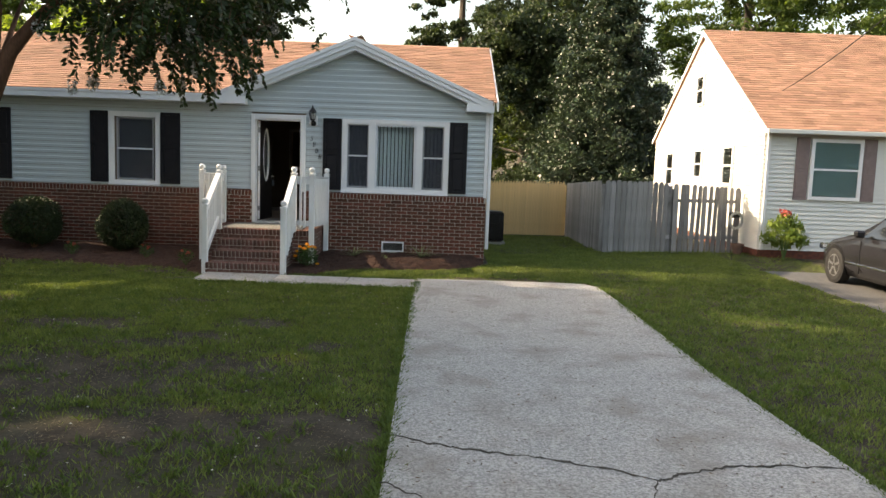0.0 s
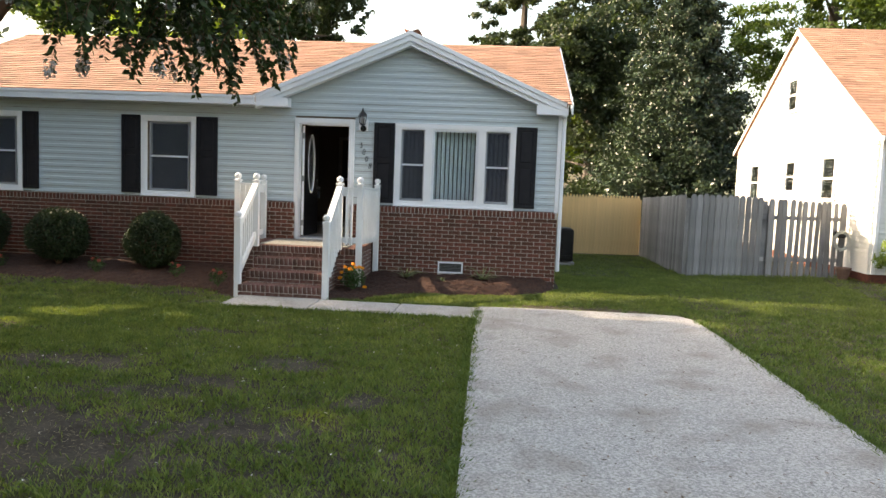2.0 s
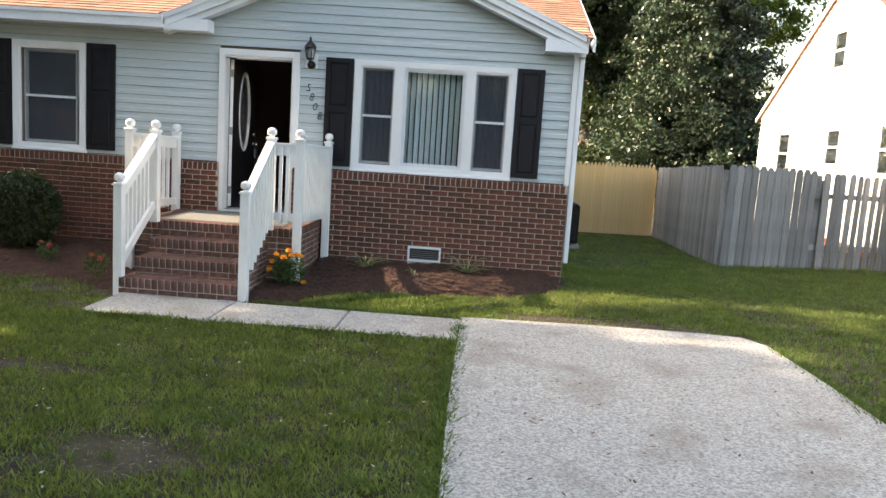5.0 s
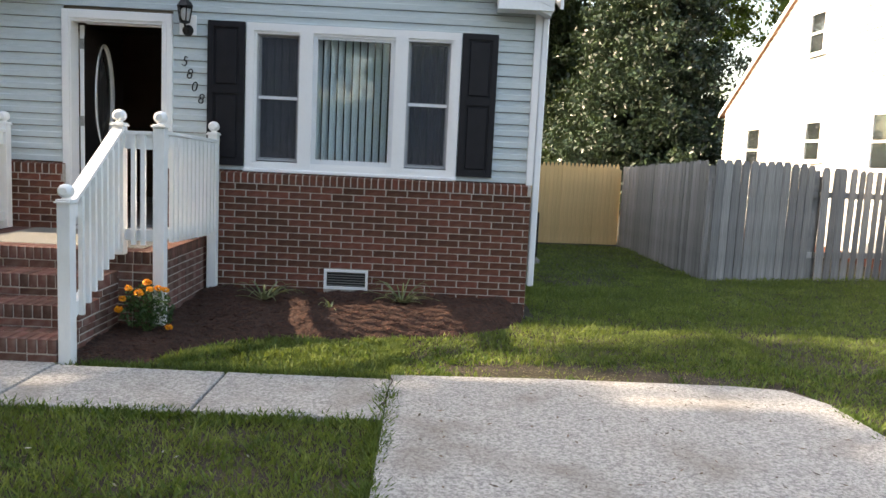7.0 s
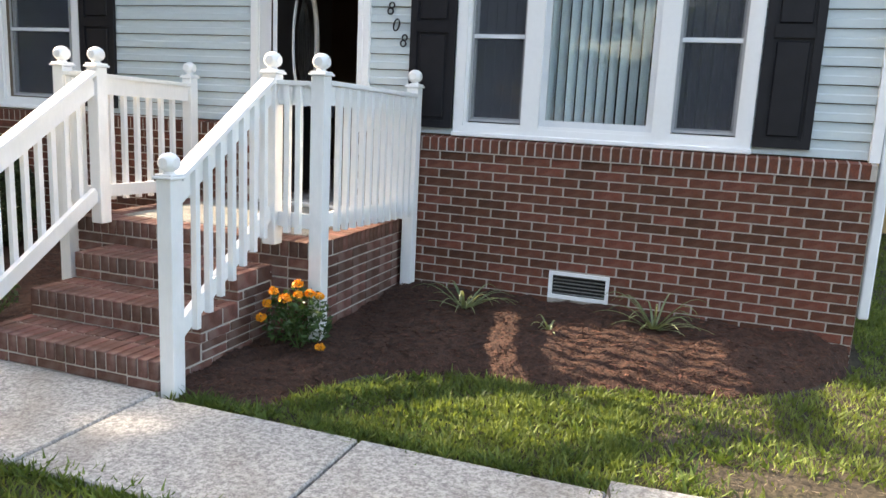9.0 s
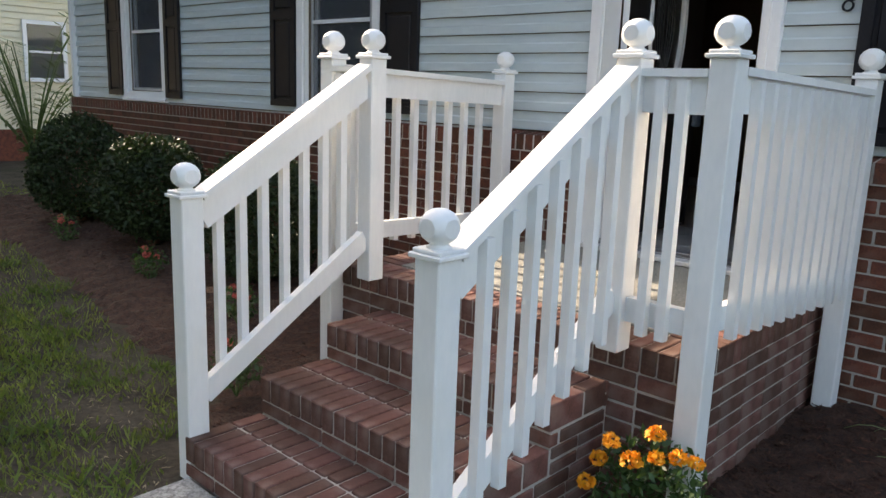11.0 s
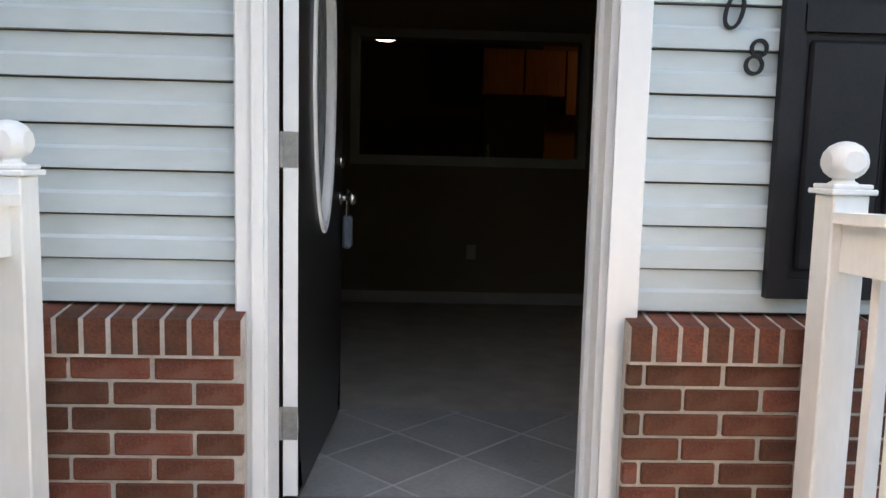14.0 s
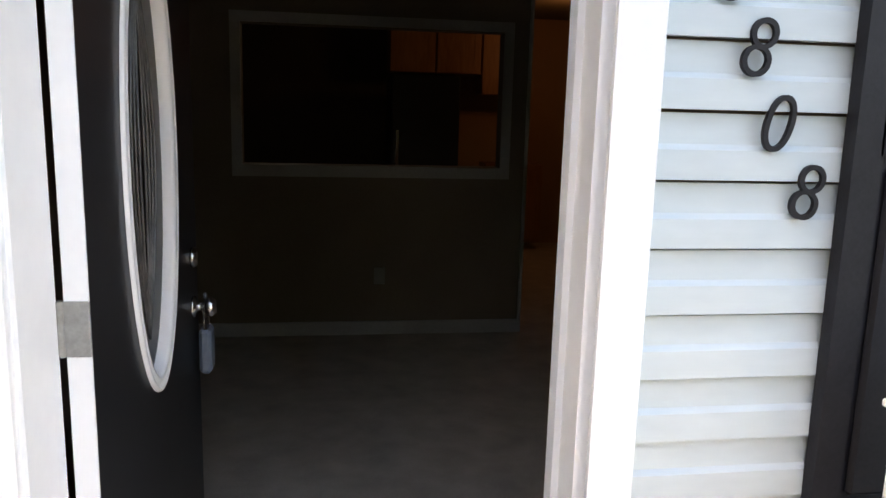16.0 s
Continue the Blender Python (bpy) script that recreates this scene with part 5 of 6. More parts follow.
# ---------------------------------------------------------------- neighbouring house beyond the fence
CREAM = mat("cream_siding", (0.60, 0.61, 0.57), (0.70, 0.70, 0.66), 0.5, 1, 40, 0.05)
MAUVE = mat("mauve_brown_shutter", (0.17, 0.125, 0.12), (0.24, 0.18, 0.17), 0.6, 6, 60, 0.1)
# Darkness of an unlit room, put into the colour of a flat panel.
DARKPANE = mat("unlit_room_panel", (0.03, 0.035, 0.04), (0.06, 0.065, 0.07), 0.5, 3, 30, 0.0)
TEAL = mat("teal_blind", (0.16, 0.26, 0.26), (0.22, 0.33, 0.33), 0.6, 3, 30, 0.0)
NX, NY, NZ, NR, NRY, NBY, NX1 = 11.82, 4.37, 3.10, 6.36, 9.6, 14.7, 22.0
nb = empty("neighbour_house", "cream-sided house with a steep terracotta shingle roof", "house")
nb.location, nb.scale = (0.235, -0.912, 0.116), (0.94, 0.94, 0.94)
part("wall", boxes((NX + 0.03, NX1, NY + 0.03, NBY, -0.1, NZ)), CREAM, nb)
part("foundation", boxes((NX + 0.02, NX1, NY + 0.01, NBY, -0.25, 0.05)), BRICK_FAR, nb)
part("gable", prism([(NY + 0.05, NZ), (NBY, NZ), (NRY, NR - 0.1)], 0, NX + 0.03, NX + 0.2), CREAM, nb)


def lap_row(p, q, z, e, parent, material, out):
    """A lap board from p to q (x, y) at height z, e high, its foot proud along out."""
    p, q, o = Vector((*p, 0)), Vector((*q, 0)), Vector((*out, 0))
    bm = bmesh.new()
    ring = [[bm.verts.new(c + o * a + Vector((0, 0, b))) for a, b in ((0.0, z), (0.036, z), (0.004, z + e), (0.0, z + e))] for c in (p, q)]
    for i in range(4):
        bm.faces.new((ring[0][i], ring[1][i], ring[1][(i + 1) % 4], ring[0][(i + 1) % 4]))
    bm.faces.new(ring[0])
    bm.faces.new(list(reversed(ring[1])))
    bmesh.ops.recalc_face_normals(bm, faces=bm.faces[:])
    part("siding_board", bm, material, parent)


z = 0.05
while z < NR - 0.35:
    if z < NZ - 0.05:
        lap_row((NX, NY + 0.03), (NX1, NY + 0.03), z, 0.115, nb, CREAM, (0, -1))
    t0 = max(0, (z - NZ) / (NR - NZ))
    lap_row((NX + 0.03, NY + 0.03 + (NRY - NY) * t0), (NX + 0.03, NBY + (NRY - NBY) * t0), z, 0.115, nb, CREAM, (-1, 0))
    z += 0.115
L1 = math.hypot(NRY - NY + 0.25, NR - NZ)
upn = Vector((0, NRY - NY + 0.25, NR - NZ + 0.05)).normalized()
part("roof_deck", prism([(NY - 0.25, NZ - 0.02), (NRY, NR), (NBY + 0.25, NZ - 0.02), (NBY + 0.25, NZ - 0.12), (NRY, NR - 0.12), (NY - 0.25, NZ - 0.12)], 0, NX - 0.06, NX1), deck, nb)
shingled("roof_shingles", (0, NY - 0.27, NZ), (1, 0, 0), upn, int(L1 / 0.145) + 1, lambda w: (NX - 0.08, NX1), nb, 0.009)
part("gutter", boxes((NX - 0.06, NX1, NY - 0.34, NY - 0.25, NZ - 0.12, NZ - 0.01), bevel=0.01), CREAM, nb)
part("downspout", boxes((NX + 0.06, NX + 0.14, NY - 0.06, NY + 0.0, 0.05, NZ - 0.1), bevel=0.01), WHITE, nb)
part("rake_board", prism([(NY - 0.28, NZ - 0.02), (NRY, NR + 0.01), (NBY + 0.28, NZ - 0.02), (NBY + 0.28, NZ - 0.13), (NRY, NR - 0.12), (NY - 0.28, NZ - 0.13)], 0, NX - 0.085, NX - 0.06), WHITE, nb)


def nb_window(m, w, h, blind):
    """A double-hung window on a wall that faces -y, put in place by m."""
    wn_ = new("window")
    wn_.parent, wn_.matrix_basis = nb, m
    part("window_frame", frame_box(bmesh.new(), -w / 2, w / 2, 0, h, 0.085, -0.06, 0.0), WHITE, wn_)
    part("pane", boxes((-w / 2 + 0.08, w / 2 - 0.08, -0.035, -0.028, 0.08, h - 0.08)), PANE, wn_)
    part("room_behind", boxes((-w / 2 + 0.07, w / 2 - 0.07, -0.02, -0.004, 0.07, h - 0.07)), blind, wn_)
    part("meeting_rail", boxes((-w / 2 + 0.08, w / 2 - 0.08, -0.05, -0.02, h / 2 - 0.025, h / 2 + 0.025)), WHITE, wn_)


nb_window(pose(13.645, NY + 0.0, 1.36), 1.30, 1.53, TEAL)
for x0 in (12.63, 14.32):
    part("window_shutter", boxes((x0, x0 + 0.33, NY - 0.03, NY + 0.01, 1.35, 2.92), (x0 + 0.04, x0 + 0.29, NY - 0.04, NY - 0.029, 1.43, 2.05), (x0 + 0.04, x0 + 0.29, NY - 0.04, NY - 0.029, 2.15, 2.85), bevel=0.004), MAUVE, nb)
nb_window(pose(17.2, NY, 1.36), 1.3, 1.53, TEAL)
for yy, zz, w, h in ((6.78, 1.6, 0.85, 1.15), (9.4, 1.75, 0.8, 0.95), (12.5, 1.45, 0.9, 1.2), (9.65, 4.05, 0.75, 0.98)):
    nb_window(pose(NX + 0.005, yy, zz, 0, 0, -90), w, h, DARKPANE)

cable = empty("service_cable", "thin black service cable running down to the roof", "cable")
cable.location, cable.scale = nb.location, nb.scale
bm = bmesh.new()
tube(bm, [(12.83 - 0.37 * u * 2.2, 5.95 - 2.6 * u * 2.2, 4.23 + 0.27 * u * 2.2 + 0.25 * u * (u - 1)) for u in (0, 0.2, 0.4, 0.6, 0.8, 1.0, 1.3, 1.6)], [0.011] * 8, 6)
part("wire", bm, BLACK, cable)

# ---------------------------------------------------------------- house beyond the other corner
PALE = mat("pale_yellow_siding", (0.58, 0.54, 0.40), (0.68, 0.63, 0.48), 0.55, 1, 40, 0.05)
wh = empty("yellow_house", "pale yellow sided house with a brick foundation", "house")
part("wall", boxes((-22, -13.03, -1.5, 12, 0.0, 3.4)), PALE, wh)
part("foundation", boxes((-22, -13.01, -1.52, 12, -0.05, 0.55)), BRICK_FAR, wh)
z = 0.55
while z < 3.35:
    lap_row((-13.03, -1.5), (-13.03, 12), z, 0.11, wh, PALE, (1, 0))
    z += 0.11
# Ridge is out of view, raised so that its shadow covers the left bed.
part("roof", prism([(-22.4, 3.35), (-17.5, 8.2), (-12.6, 3.35)], 1, -1.9, 12.4), deck, wh)
w3 = new("window")
w3.parent, w3.matrix_basis = wh, pose(-13.0, 1.72, 1.42, 0, 0, 90)
part("window_frame", frame_box(bmesh.new(), -0.38, 0.38, 0, 1.1, 0.07, -0.05, 0.0), WHITE, w3)
part("pane", boxes((-0.32, 0.32, -0.03, -0.026, 0.06, 1.04)), PANE, w3)
# Flat dark panel in place of the unlit room.
part("room_behind", boxes((-0.33, 0.33, -0.02, -0.004, 0.05, 1.05)), SCREEN, w3)
part("meeting_rail", boxes((-0.32, 0.32, -0.045, -0.02, 0.52, 0.56)), WHITE, w3)

# ---------------------------------------------------------------- trees
def crown(rng, k, blobs, size, material, name="crown", droop=0.3, slim=0.5, shell=0.5):
    w = np.array([b[3] * b[4] * b[5] for b in blobs]) ** 0.66
    w /= w.sum()
    pts = []
    for f, b in zip(w, blobs):
        m = max(50, int(k * f))
        sub_c = rng.normal(0, 0.42, (max(6, m // 90), 3)) * np.asarray(b[3:]) + np.asarray(b[:3])
        own = rng.integers(0, len(sub_c), m)
        pts.append(sub_c[own] + rng.normal(0, 0.16, (m, 3)) * np.mean(b[3:]) * np.array((1, 1, 0.6)))
    return leaves_at(name, np.concatenate(pts), size, material, rng, droop, slim)


def tree(label, x, y, h, r, blobs, k, size, leafm, seed, bark=None, name="tree", limbs=7):
    g = np.random.default_rng(seed)
    rr2 = random.Random(seed)
    t = empty(name, label, "tree")
    t.location = (x, y, -0.05)
    bm = bmesh.new()
    tube(bm, [(0, 0, 0), (0.1, 0.05, h * 0.3), (-0.05, 0.1, h * 0.65), (0.05, 0, h)], [r * 1.3, r, r * 0.7, r * 0.2], 10)
    part("trunk", bm, bark or BARK_GREY, t)
    bm = bmesh.new()
    for b in blobs[:limbs * 2]:
        z0 = max(h * 0.25, min(b[2] - b[5] * 0.5, h * 0.85))
        tube(bm, [(0, 0, z0), (b[0] * 0.5, b[1] * 0.5, (z0 + b[2]) / 2), (b[0] * 0.95, b[1] * 0.95, b[2])], [r * 0.35, r * 0.22, r * 0.06], 6)
    part("limbs", bm, bark or BARK_GREY, t)
    tagged(part("crown", crown(g, k, blobs, size, leafm), leafm, t), kind="stuff")
    return t


BARK_GREY = mat("bark_grey_brown", (0.05, 0.042, 0.034), (0.12, 0.10, 0.085), 0.9, 6, 50, 0.6, stretch=(1, 1, 0.25), dist=0.02)
EVERG = leaf_mat("evergreen_leaf", (0.009, 0.020, 0.010), (0.046, 0.074, 0.042), 0.1, 0.38, 0.55)
OAKL = leaf_mat("oak_leaf", (0.022, 0.046, 0.010), (0.085, 0.135, 0.028), 0.3)
PINEL = leaf_mat("dark_wood_leaf", (0.013, 0.026, 0.012), (0.046, 0.070, 0.030), 0.2)
BRIGHT = leaf_mat("bright_leaf", (0.06, 0.10, 0.014), (0.17, 0.24, 0.04), 0.4)

g = random.Random(8)
eb = []
for i in range(46):
    zz = 0.9 + 9.2 * (i / 45)
    rad = 2.95 * (1 - (zz / 11.6) ** 1.5) + 0.15
    a = i * 2.4
    o = rad * 0.52
    eb.append((o * math.cos(a), o * math.sin(a), zz, rad * 0.62, rad * 0.62, 0.85))
tree("tall dense dark evergreen tree behind the fence", 10.35, 17.0, 10.2, 0.22, eb, 150000, 0.078, EVERG, 3, limbs=0)
def ragged(seed, n, spread, z0, z1, r):
    q = random.Random(seed)
    return [(q.uniform(-spread, spread), q.uniform(-spread, spread), q.uniform(z0, z1), r * q.uniform(0.5, 1.1), r * q.uniform(0.5, 1.1), r * q.uniform(0.35, 0.8)) for _ in range(n)]
tree("tall dark pine tree standing behind the house", 8.3, 27.0, 15, 0.28, ragged(1, 30, 3.0, 5.5, 15, 1.7), 34000, 0.13, PINEL, 11)
tree("tall shade tree with gaps in its crown", 4.4, 31.0, 16, 0.3, ragged(2, 22, 3.0, 9.0, 16, 1.5), 24000, 0.14, PINEL, 12)
tree("dark leafy tree filling in behind the fence", 7.2, 21.0, 9, 0.2, ragged(3, 34, 1.9, 1.0, 9.0, 1.6), 56000, 0.10, PINEL, 13)
tree("leafy tree beyond the back fence in sun", 5.9, 24.0, 6, 0.14, ragged(4, 12, 1.3, 1.5, 6.5, 1.3), 14000, 0.09, BRIGHT, 14)
tree("small bright tree beside the evergreen", 13.6, 24.0, 6, 0.14, ragged(5, 12, 1.1, 2.0, 6.8, 1.1), 12000, 0.09, BRIGHT, 15)
tree("broad oak tree rising behind the neighbouring roof", 20.0, 28.0, 15, 0.35, ragged(6, 30, 5.0, 8.0, 15, 2.2), 40000, 0.13, OAKL, 16)
tree("broad oak tree rising behind the neighbouring roof", 28.5, 27.0, 15, 0.35, ragged(7, 26, 5.0, 7.0, 15, 2.3), 34000, 0.13, OAKL, 17)
tree("low tree showing just over the roof ridge", -1.0, 33.0, 8.6, 0.25, ragged(8, 12, 2.6, 7.2, 8.8, 1.3), 12000, 0.13, OAKL, 18)
tree("dark tall tree behind the house", -7.0, 27.0, 14, 0.3, ragged(9, 20, 2.5, 8.0, 14, 1.7), 24000, 0.14, PINEL, 19)
tree("bright leafy tree behind the roof end", -12.5, 24.0, 11, 0.3, ragged(10, 22, 3.4, 3.0, 10, 2.0), 30000, 0.14, BRIGHT, 20)
tree("leafy tree behind the roof end", -19.0, 30.0, 12, 0.3, ragged(11, 20, 4.0, 3.0, 12, 2.2), 24000, 0.15, OAKL, 21)
# woods closing the view all round, the unseen half added for window reflections
wood = empty("far_woods", "distant belt of dark green trees round the houses", "woods", kind="stuff")
gw = np.random.default_rng(50)
th = gw.uniform(0, 6.28318, 2600)
rad = gw.uniform(52, 66, 2600)
base = np.stack([rad * np.cos(th), rad * np.sin(th) - 4, gw.uniform(0.2, 1, 2600) ** 0.7 * (7.0 + 2.5 * np.sin(th * 9) + 1.5 * np.sin(th * 23))], 1)
pts = np.repeat(base, 18, 0) + gw.normal(0, 0.9, (2600 * 18, 3)) * np.array((1.3, 1.3, 0.8))
part("foliage", leaves_at("foliage", pts, 0.42, PINEL, gw, 0.2, 0.6), PINEL, wood)

# crape myrtle over the lawn
def myrtle():
    g = np.random.default_rng(77)
    q = random.Random(77)
    t = empty("crape_myrtle", "crape myrtle with drooping leafy twigs and white blooms", "tree")
    t.location = (-1.15, -7.5, -0.05)
    stems = [[(0, 0, 0), (0.12, 0.02, 1.0), (0.30, 0.06, 1.9), (0.42, 0.1, 2.45), (0.62, 0.12, 2.95), (0.92, 0.12, 3.3), (1.5, 0.3, 3.9)],
             [(0.42, 0.1, 2.45), (0.47, 0.12, 2.9), (0.50, 0.15, 3.4), (0.3, 0.3, 4.2)],
             [(0.05, -0.02, 0.1), (-0.25, -0.3, 1.4), (-0.8, -0.7, 2.8), (-1.3, -1.0, 4.0)],
             [(0.3, 0.06, 1.9), (0.2, 0.6, 2.8), (0.1, 1.4, 3.8)]]
    rad = [[0.13, 0.11, 0.095, 0.085, 0.075, 0.055, 0.025], [0.055, 0.046, 0.036, 0.014], [0.09, 0.07, 0.05, 0.02], [0.06, 0.04, 0.015]]
    bm = bmesh.new()
    for s, r in zip(stems, rad):
        tube(bm, s, r, 9)
    part("trunk", bm, BARK, t, smooth=True)
    # leafy twigs
    lc, la, lx, fl = [], [], [], []
    twigs = bmesh.new()
    n = 0
    while n < 700:
        low = n < 270
        if low:
            x, y = q.uniform(-0.1, 2.2), q.uniform(-8.7, -5.5)
            out = ((x - 1.0) / 0.95) ** 2 + ((y + 7.1) / 1.5) ** 2
            if out > 1:
                continue
            z1 = 2.48 + 0.38 * out + 0.95 * q.random() ** 1.1 - 0.14 * math.sin(x * 6.3) * math.sin(y * 5.7)
        else:
            x, y = q.uniform(-3.6, 3.3), q.uniform(-9.6, -5.3)
            if (x - 0.2) ** 2 / 11.0 + (y + 7.3) ** 2 / 5.5 > 1:
                continue
            z1 = q.uniform(3.3, 5.4)
            if z1 < 4.2 and (x + 0.475 * y < -3.4 or x > 2.5):
                n += 1
                continue
        L = q.uniform(0.25, 0.6)
        a = q.uniform(0, 6.28)
        p = Vector((x + 1.15, y + 7.5, z1 + L * 0.8))
        pts = [p]
        d = Vector((math.cos(a) * 0.8, math.sin(a) * 0.8, 0.1))
        m = 9
        for i in range(m):
            d = (d + Vector((0, 0, -0.28))).normalized()
            p = p + d * L / m
            pts.append(p)
        if low:
            tube(twigs, pts[::2], [0.004, 0.004, 0.003, 0.003, 0.002], 4)
        for i in range(1, m + 1):
            for sgn in (-1, 1):
                for rep in range(2):
                    dd = (pts[i] - pts[i - 1]).normalized()
                    s = dd.cross(Vector((0.2, 0.1, 1))).normalized() * sgn
                    ax = (s + dd * 0.6 + Vector((q.uniform(-0.4, 0.4), q.uniform(-0.4, 0.4), q.uniform(-0.5, 0.2)))).normalized()
                    ln = q.uniform(0.025, 0.044)
                    lc.append(pts[i].lerp(pts[i - 1], q.random()) + ax * ln)
                    la.append(ax * ln)
                    nn = ax.cross(Vector((q.uniform(-1, 1), q.uniform(-1, 1), q.uniform(0, 1)))).normalized()
                    lx.append(nn * ln * 0.52)
        if low and q.random() < 0.11:
            fl.append(pts[-1])
        n += 1
    tagged(part("twig_mass", twigs, BARK, t), kind="stuff")
    tagged(part("leaves", quads("leaves", np.array(lc), np.array(la), np.array(lx), LEAFY), LEAFY, t), kind="stuff")
    top = [(1.2 + 2.0 * math.cos(a), 0.1 + 1.4 * math.sin(a), zz, 1.3, 1.1, 0.75) for a, zz in ((0, 4.4), (1.1, 4.6), (2.2, 4.5), (3.3, 4.6), (4.4, 4.4), (5.4, 4.5))] + [(1.2, 0.1, 5.2, 2.2, 1.6, 1.0), (1.9, 0.0, 4.1, 1.2, 1.0, 0.5), (-1.6, -0.6, 4.6, 1.6, 1.3, 1.0)]
    tagged(part("crown", crown(g, 30000, top, 0.055, LEAFY), LEAFY, t), kind="stuff")
    BLOOM = mat("white_bloom", (0.30, 0.30, 0.28), (0.48, 0.48, 0.46), 0.8, 20, 90, 0.0)
    spots = np.concatenate([blob_points(g, 70, c, (0.055, 0.055, 0.08), 0.6) for c in fl[:70]])
    tagged(part("blossom", leaves_at("blossom", spots, 0.014, BLOOM, g, 0, 0.8), BLOOM, t, "pale white blossom"), kind="stuff")


myrtle()
# unseen trees added beyond the street side of the lawn, to shade it
tree("unseen broad tree added to shade the lawn", -13.0, -10.2, 12, 0.3, ragged(21, 44, 4.4, 3.8, 13, 2.4), 56000, 0.19, OAKL, 31)
tree("unseen broad tree added to shade the lawn", -12.5, -17.0, 11, 0.3, ragged(22, 38, 4.4, 3.8, 12, 2.4), 42000, 0.19, OAKL, 32)
tree("unseen smaller tree added to shade walk and drive", -14.5, -4.36, 12, 0.22, ragged(23, 58, 1.6, 3.4, 13.5, 1.15), 66000, 0.17, OAKL, 33)
# Crown in two layers; the gap between lets the sunlit strip through.
tree("unseen slim tree added to shade walk and steps", -14.6, -1.95, 12.5, 0.18, ragged(24, 50, 0.9, 5.4, 8.65, 0.92) + ragged(25, 18, 1.3, 12.0, 14.2, 1.0), 66000, 0.16, OAKL, 34)

# unseen woods added across the street, to darken what the windows reflect
gw = np.random.default_rng(41)
wood = [(x, -46 + gw.uniform(-3, 3), gw.uniform(1.5, 8.5), gw.uniform(3.5, 5.5), 2.5, gw.uniform(2.0, 3.2)) for x in np.linspace(-75, 75, 110)]
tagged(part("woods", crown(gw, 26000, wood, 0.55, OAKL), OAKL), "unseen line of trees added across the street", "trees", kind="stuff")

# ---------------------------------------------------------------- neighbour's plant and car
PLANTY = leaf_mat("yellow_green_leaf", (0.06, 0.11, 0.02), (0.20, 0.26, 0.06), 0.3)
pl = empty("garden_plant", "yellow-green leafy garden plant with red top leaves", "plant")
pl.location = (11.75, 2.6, 0)
gq = np.random.default_rng(5)
bm = bmesh.new()
for q in range(7):
    a = q * 0.9
    tube(bm, [(0, 0, -0.05), (0.1 * math.cos(a), 0.1 * math.sin(a), 0.5), (0.35 * math.cos(a), 0.35 * math.sin(a), 0.95)], [0.02, 0.014, 0.006], 5)
part("stems", bm, STALK, pl)
clumps = [blob_points(gq, 150, (cx, cy, cz), (0.24, 0.22, 0.16), 0.7) for cx, cy, cz in ((0, 0, 0.95), (-0.22, 0, 0.78), (0.24, 0.05, 0.74), (0.05, -0.2, 0.6), (-0.3, 0.1, 0.5), (0.34, 0, 0.45), (0.0, 0.15, 0.38))]
tagged(part("foliage", leaves_at("foliage", np.concatenate(clumps), 0.085, PLANTY, gq, 0.5, 0.24), PLANTY, pl), kind="stuff")
part("top_leaves", leaves_at("top_leaves", blob_points(gq, 60, (-0.05, 0, 1.08), (0.16, 0.14, 0.1), 0.5), 0.06, RED, gq, 0, 0.35), RED, pl, "red new leaves")
fern = empty("palm_shrub", "arching green frond shrub at the house corner", "shrub")
fern.location = (-8.6, -0.1, 0)
bm = bmesh.new()
lc, la, lx = [], [], []
q = random.Random(9)
for i in range(34):
    a, L, up = q.uniform(0, 6.28), q.uniform(0.8, 1.6), q.uniform(0.7, 2.0)
    pts = [Vector((math.cos(a) * L * u, math.sin(a) * L * u, 0.5 + up * math.sin(u * 2.2))) for u in (0, 0.2, 0.4, 0.6, 0.8, 1)]
    tube(bm, pts, [0.012, 0.01, 0.008, 0.006, 0.005, 0.003], 5)
    for k in range(26):
        u = k / 26 * 5
        p = pts[int(u)].lerp(pts[min(int(u) + 1, 5)], u % 1)
        s = Vector((-math.sin(a), math.cos(a), -0.3)) * (1 if k % 2 else -1)
        lc.append(p + s * 0.1)
        la.append(s * 0.1)
        lx.append(Vector((math.cos(a), math.sin(a), 0.1)) * 0.014)
tube(bm, [(0, 0, -0.05), (0, 0, 0.55)], [0.06, 0.05], 8)
part("stems", bm, STALK, fern)
tagged(part("fronds", quads("fronds", np.array(lc), np.array(la), np.array(lx), OAKL), OAKL, fern), kind="stuff")

CARP = mat("dark_grey_car_paint", (0.016, 0.016, 0.018), (0.022, 0.022, 0.025), 0.22, 3, 200, 0.0, metal=0.15, spec=0.5)
RUBBER = mat("tyre_rubber", (0.012, 0.012, 0.012), (0.02, 0.02, 0.02), 0.8, 20, 90, 0.2)
CARGLASS = mat("tinted_car_glass", (0.012, 0.014, 0.015), (0.018, 0.02, 0.02), 0.05, 3, 40, 0.0, spec=0.7)
ALLOY = mat("alloy_wheel", (0.5, 0.5, 0.51), (0.62, 0.62, 0.63), 0.3, 6, 60, 0.0, metal=0.9)


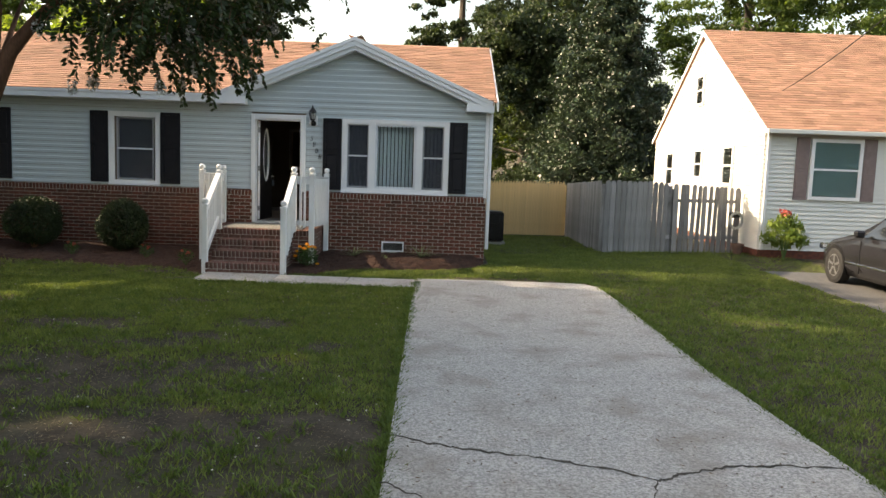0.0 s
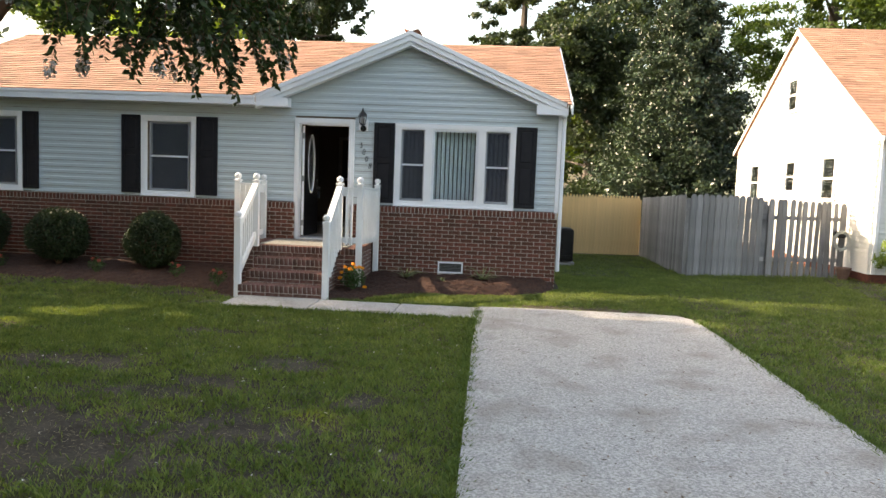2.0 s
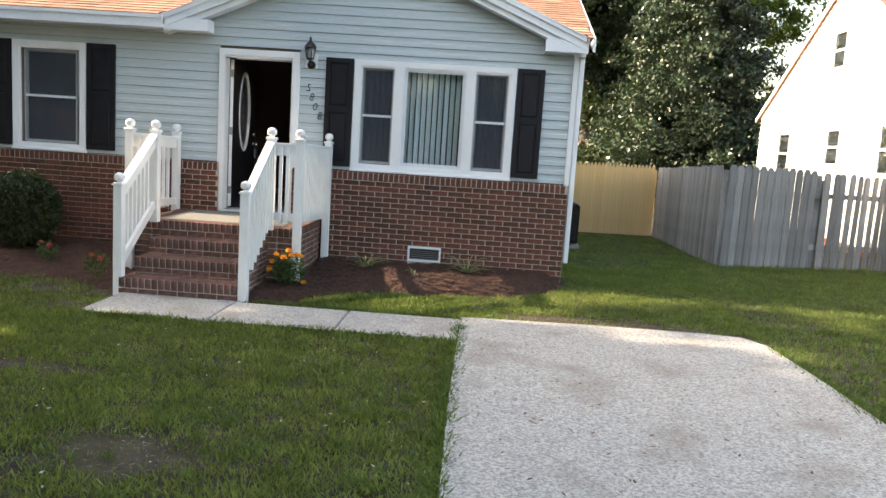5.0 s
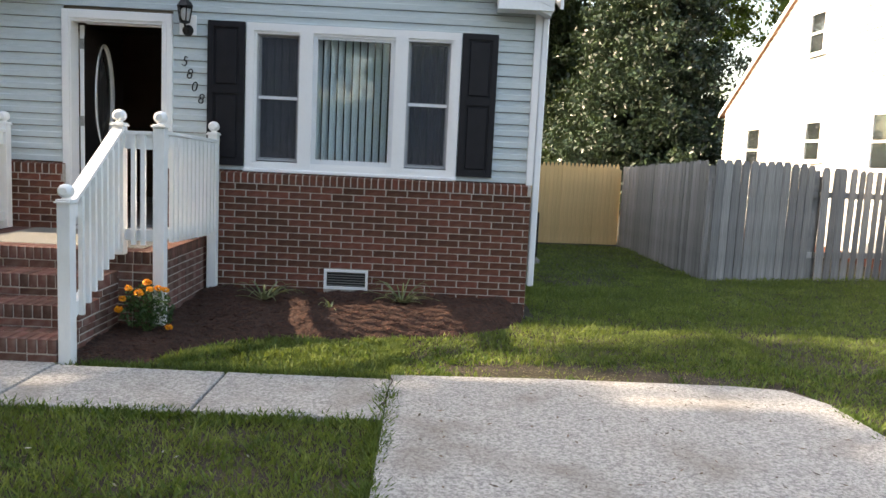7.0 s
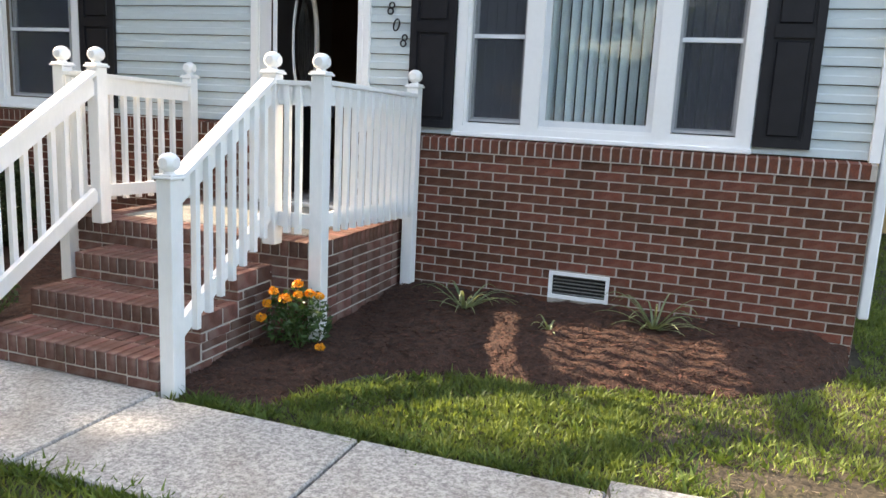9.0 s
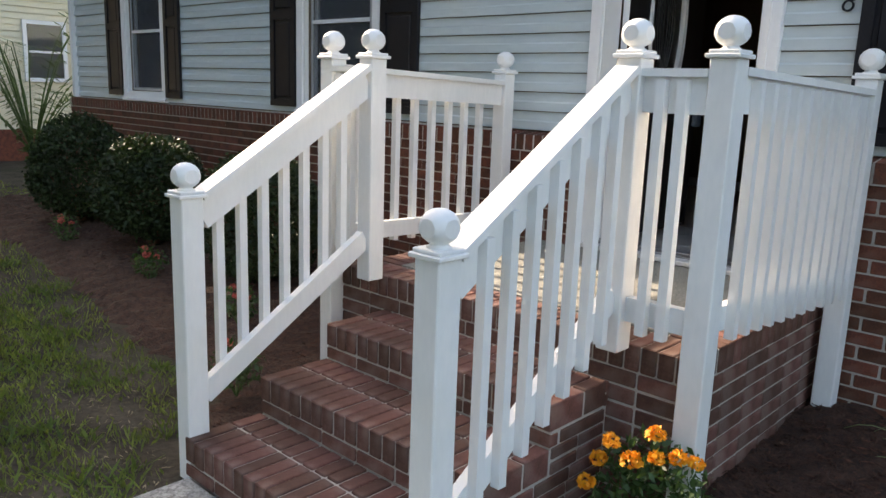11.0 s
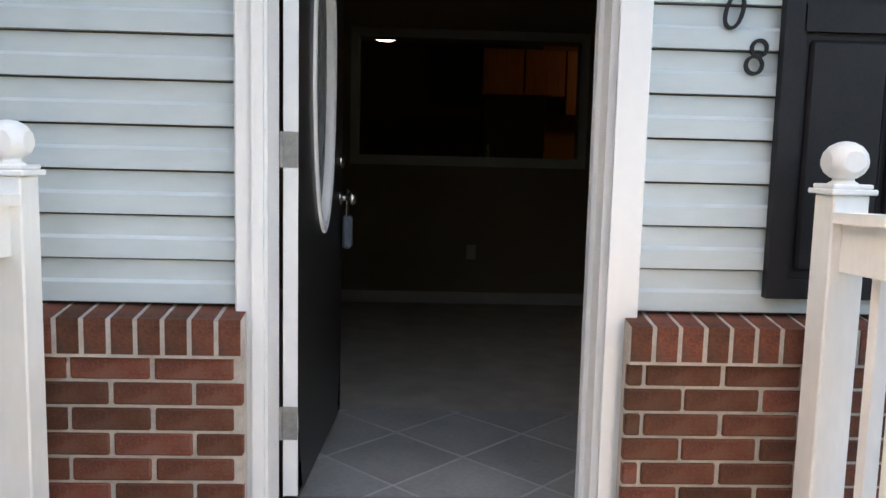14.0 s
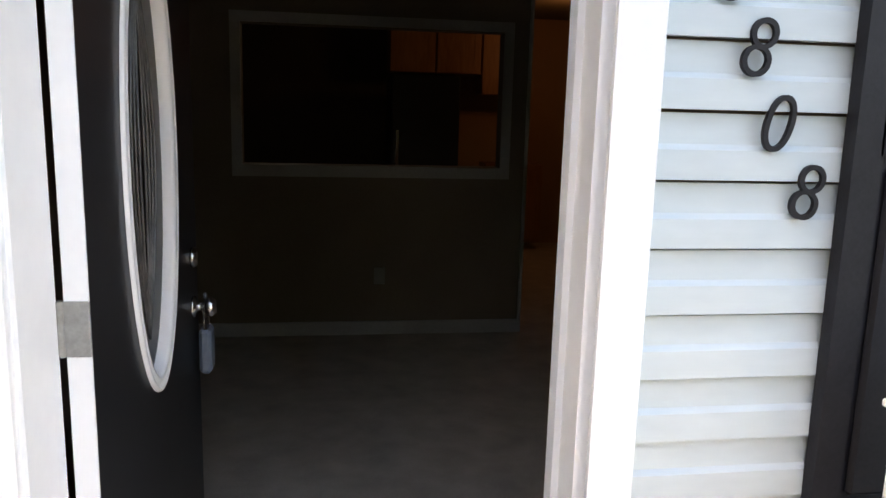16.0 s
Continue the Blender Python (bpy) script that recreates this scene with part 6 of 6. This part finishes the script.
def sedan():
    """A four-door saloon. Local y runs from the tail to the nose, which is at 0."""
    c = empty("sedan_car", "dark grey four-door sedan parked on the driveway", "car")
    c.location = (12.05, -0.05, -0.01)
    st = [(0.0, 0.55, 0.32, 0.55, 0.60, 0.5), (-0.12, 0.74, 0.20, 0.62, 0.68, 0.62), (-0.5, 0.86, 0.18, 0.70, 0.80, 0.72), (-1.0, 0.88, 0.18, 0.76, 0.90, 0.74), (-1.35, 0.88, 0.18, 0.82, 0.98, 0.72), (-1.75, 0.89, 0.18, 0.86, 1.22, 0.64),
          (-2.15, 0.89, 0.18, 0.88, 1.42, 0.56), (-2.7, 0.89, 0.18, 0.90, 1.46, 0.56), (-3.25, 0.89, 0.18, 0.92, 1.40, 0.56), (-3.75, 0.88, 0.18, 0.93, 1.16, 0.62), (-4.1, 0.86, 0.2, 0.90, 1.0, 0.68), (-4.45, 0.78, 0.24, 0.80, 0.92, 0.64), (-4.55, 0.68, 0.34, 0.70, 0.80, 0.56)]
    bm = bmesh.new()
    rings = []
    for y, w, zl, zb, zt, wt in st:
        half = [(w * 0.90, zl), (w, zl + (zb - zl) * 0.3), (w * 1.0, zb - 0.10), (w * 0.965, zb), (wt * 1.04, zb + (zt - zb) * 0.86), (wt * 0.86, zt)]
        rings.append([bm.verts.new((-x, y, z)) for x, z in half] + [bm.verts.new((x, y, z)) for x, z in reversed(half)])
    k = len(rings[0])
    for a, b in zip(rings, rings[1:]):
        for i in range(k):
            bm.faces.new((a[i], a[(i + 1) % k], b[(i + 1) % k], b[i]))
    bm.faces.new(list(reversed(rings[0])))
    bm.faces.new(rings[-1])
    bmesh.ops.recalc_face_normals(bm, faces=bm.faces[:])
    body = part("body", bm, CARP, c, smooth=True)
    for sx in (-1, 1):
        def side(pts, name, m, off=0.012):
            bm = bmesh.new()
            bm.faces.new([bm.verts.new((sx * (x + off), y, z)) for x, y, z in pts])
            part(name, bm, m, c)
        side([(0.845, -1.72, 0.93), (0.66, -2.14, 1.33), (0.625, -2.66, 1.385), (0.862, -2.66, 0.945)], "front_window", CARGLASS)
        side([(0.862, -2.74, 0.945), (0.625, -2.74, 1.385), (0.65, -3.2, 1.335), (0.86, -3.6, 0.965)], "rear_window", CARGLASS)
        part("door_seam", boxes((sx * 0.884 - 0.012, sx * 0.884 + 0.012, -1.72, -1.708, 0.28, 0.86), (sx * 0.884 - 0.014, sx * 0.884 + 0.014, -2.71, -2.698, 0.28, 0.88)), BLACK, c)
        part("side_moulding", boxes((sx * 0.895 - 0.014, sx * 0.895 + 0.014, -3.3, -1.25, 0.42, 0.45), bevel=0.005), CHROME, c)
        part("door_handle", boxes((sx * 0.90 - 0.018, sx * 0.90 + 0.018, -2.58, -2.40, 0.78, 0.81), bevel=0.006), CARP, c)
        part("wing_mirror", boxes((sx * 0.98 - 0.09, sx * 0.98 + 0.09, -1.86, -1.76, 0.92, 1.05), bevel=0.03), CARP, c)
        part("headlight", boxes((sx * 0.66 - 0.14, sx * 0.66 + 0.14, -0.22, -0.02, 0.56, 0.68), bevel=0.03), glass("headlight_glass", (0.9, 0.9, 0.9), 0.05), c)
        for y in (-0.86, -3.55):
            bm = turned([(0.20, -0.10), (0.29, -0.105), (0.315, -0.09), (0.32, 0.0), (0.315, 0.09), (0.29, 0.105), (0.20, 0.10)], 28)
            bmesh.ops.transform(bm, matrix=pose(sx * 0.80, y, 0.33, 0, 90, 0), verts=bm.verts[:])
            wheel = part("wheel", bm, RUBBER, c, smooth=True)
            bm = turned([(0.205, 0.06), (0.205, 0.10), (0.19, 0.102), (0.18, 0.075), (0.05, 0.08), (0.04, 0.095), (0.01, 0.097)], 28)
            for s in range(5):
                a = s * 1.2566
                beam(bm, (0.03 * math.cos(a), 0.03 * math.sin(a), 0.092), (0.19 * math.cos(a), 0.19 * math.sin(a), 0.094), 0.045, 0.02)
            bmesh.ops.transform(bm, matrix=pose(sx * 0.80, y, 0.33, 0, 90 * sx, 0), verts=bm.verts[:])
            part("rim", bm, ALLOY, wheel)
            bm = turned([(0.36, 0.0), (0.36, 0.02), (0.33, 0.021)], 24)
            bmesh.ops.transform(bm, matrix=pose(sx * 0.872, y, 0.35, 0, 90 * sx, 0), verts=bm.verts[:])
            part("wheel_arch", bm, BLACK, c)
    bm = bmesh.new()
    bm.faces.new([bm.verts.new(v) for v in ((-0.68, -1.40, 1.005), (0.68, -1.40, 1.005), (0.52, -2.12, 1.425), (-0.52, -2.12, 1.425))])
    part("windscreen", bm, CARGLASS, c)


sedan()
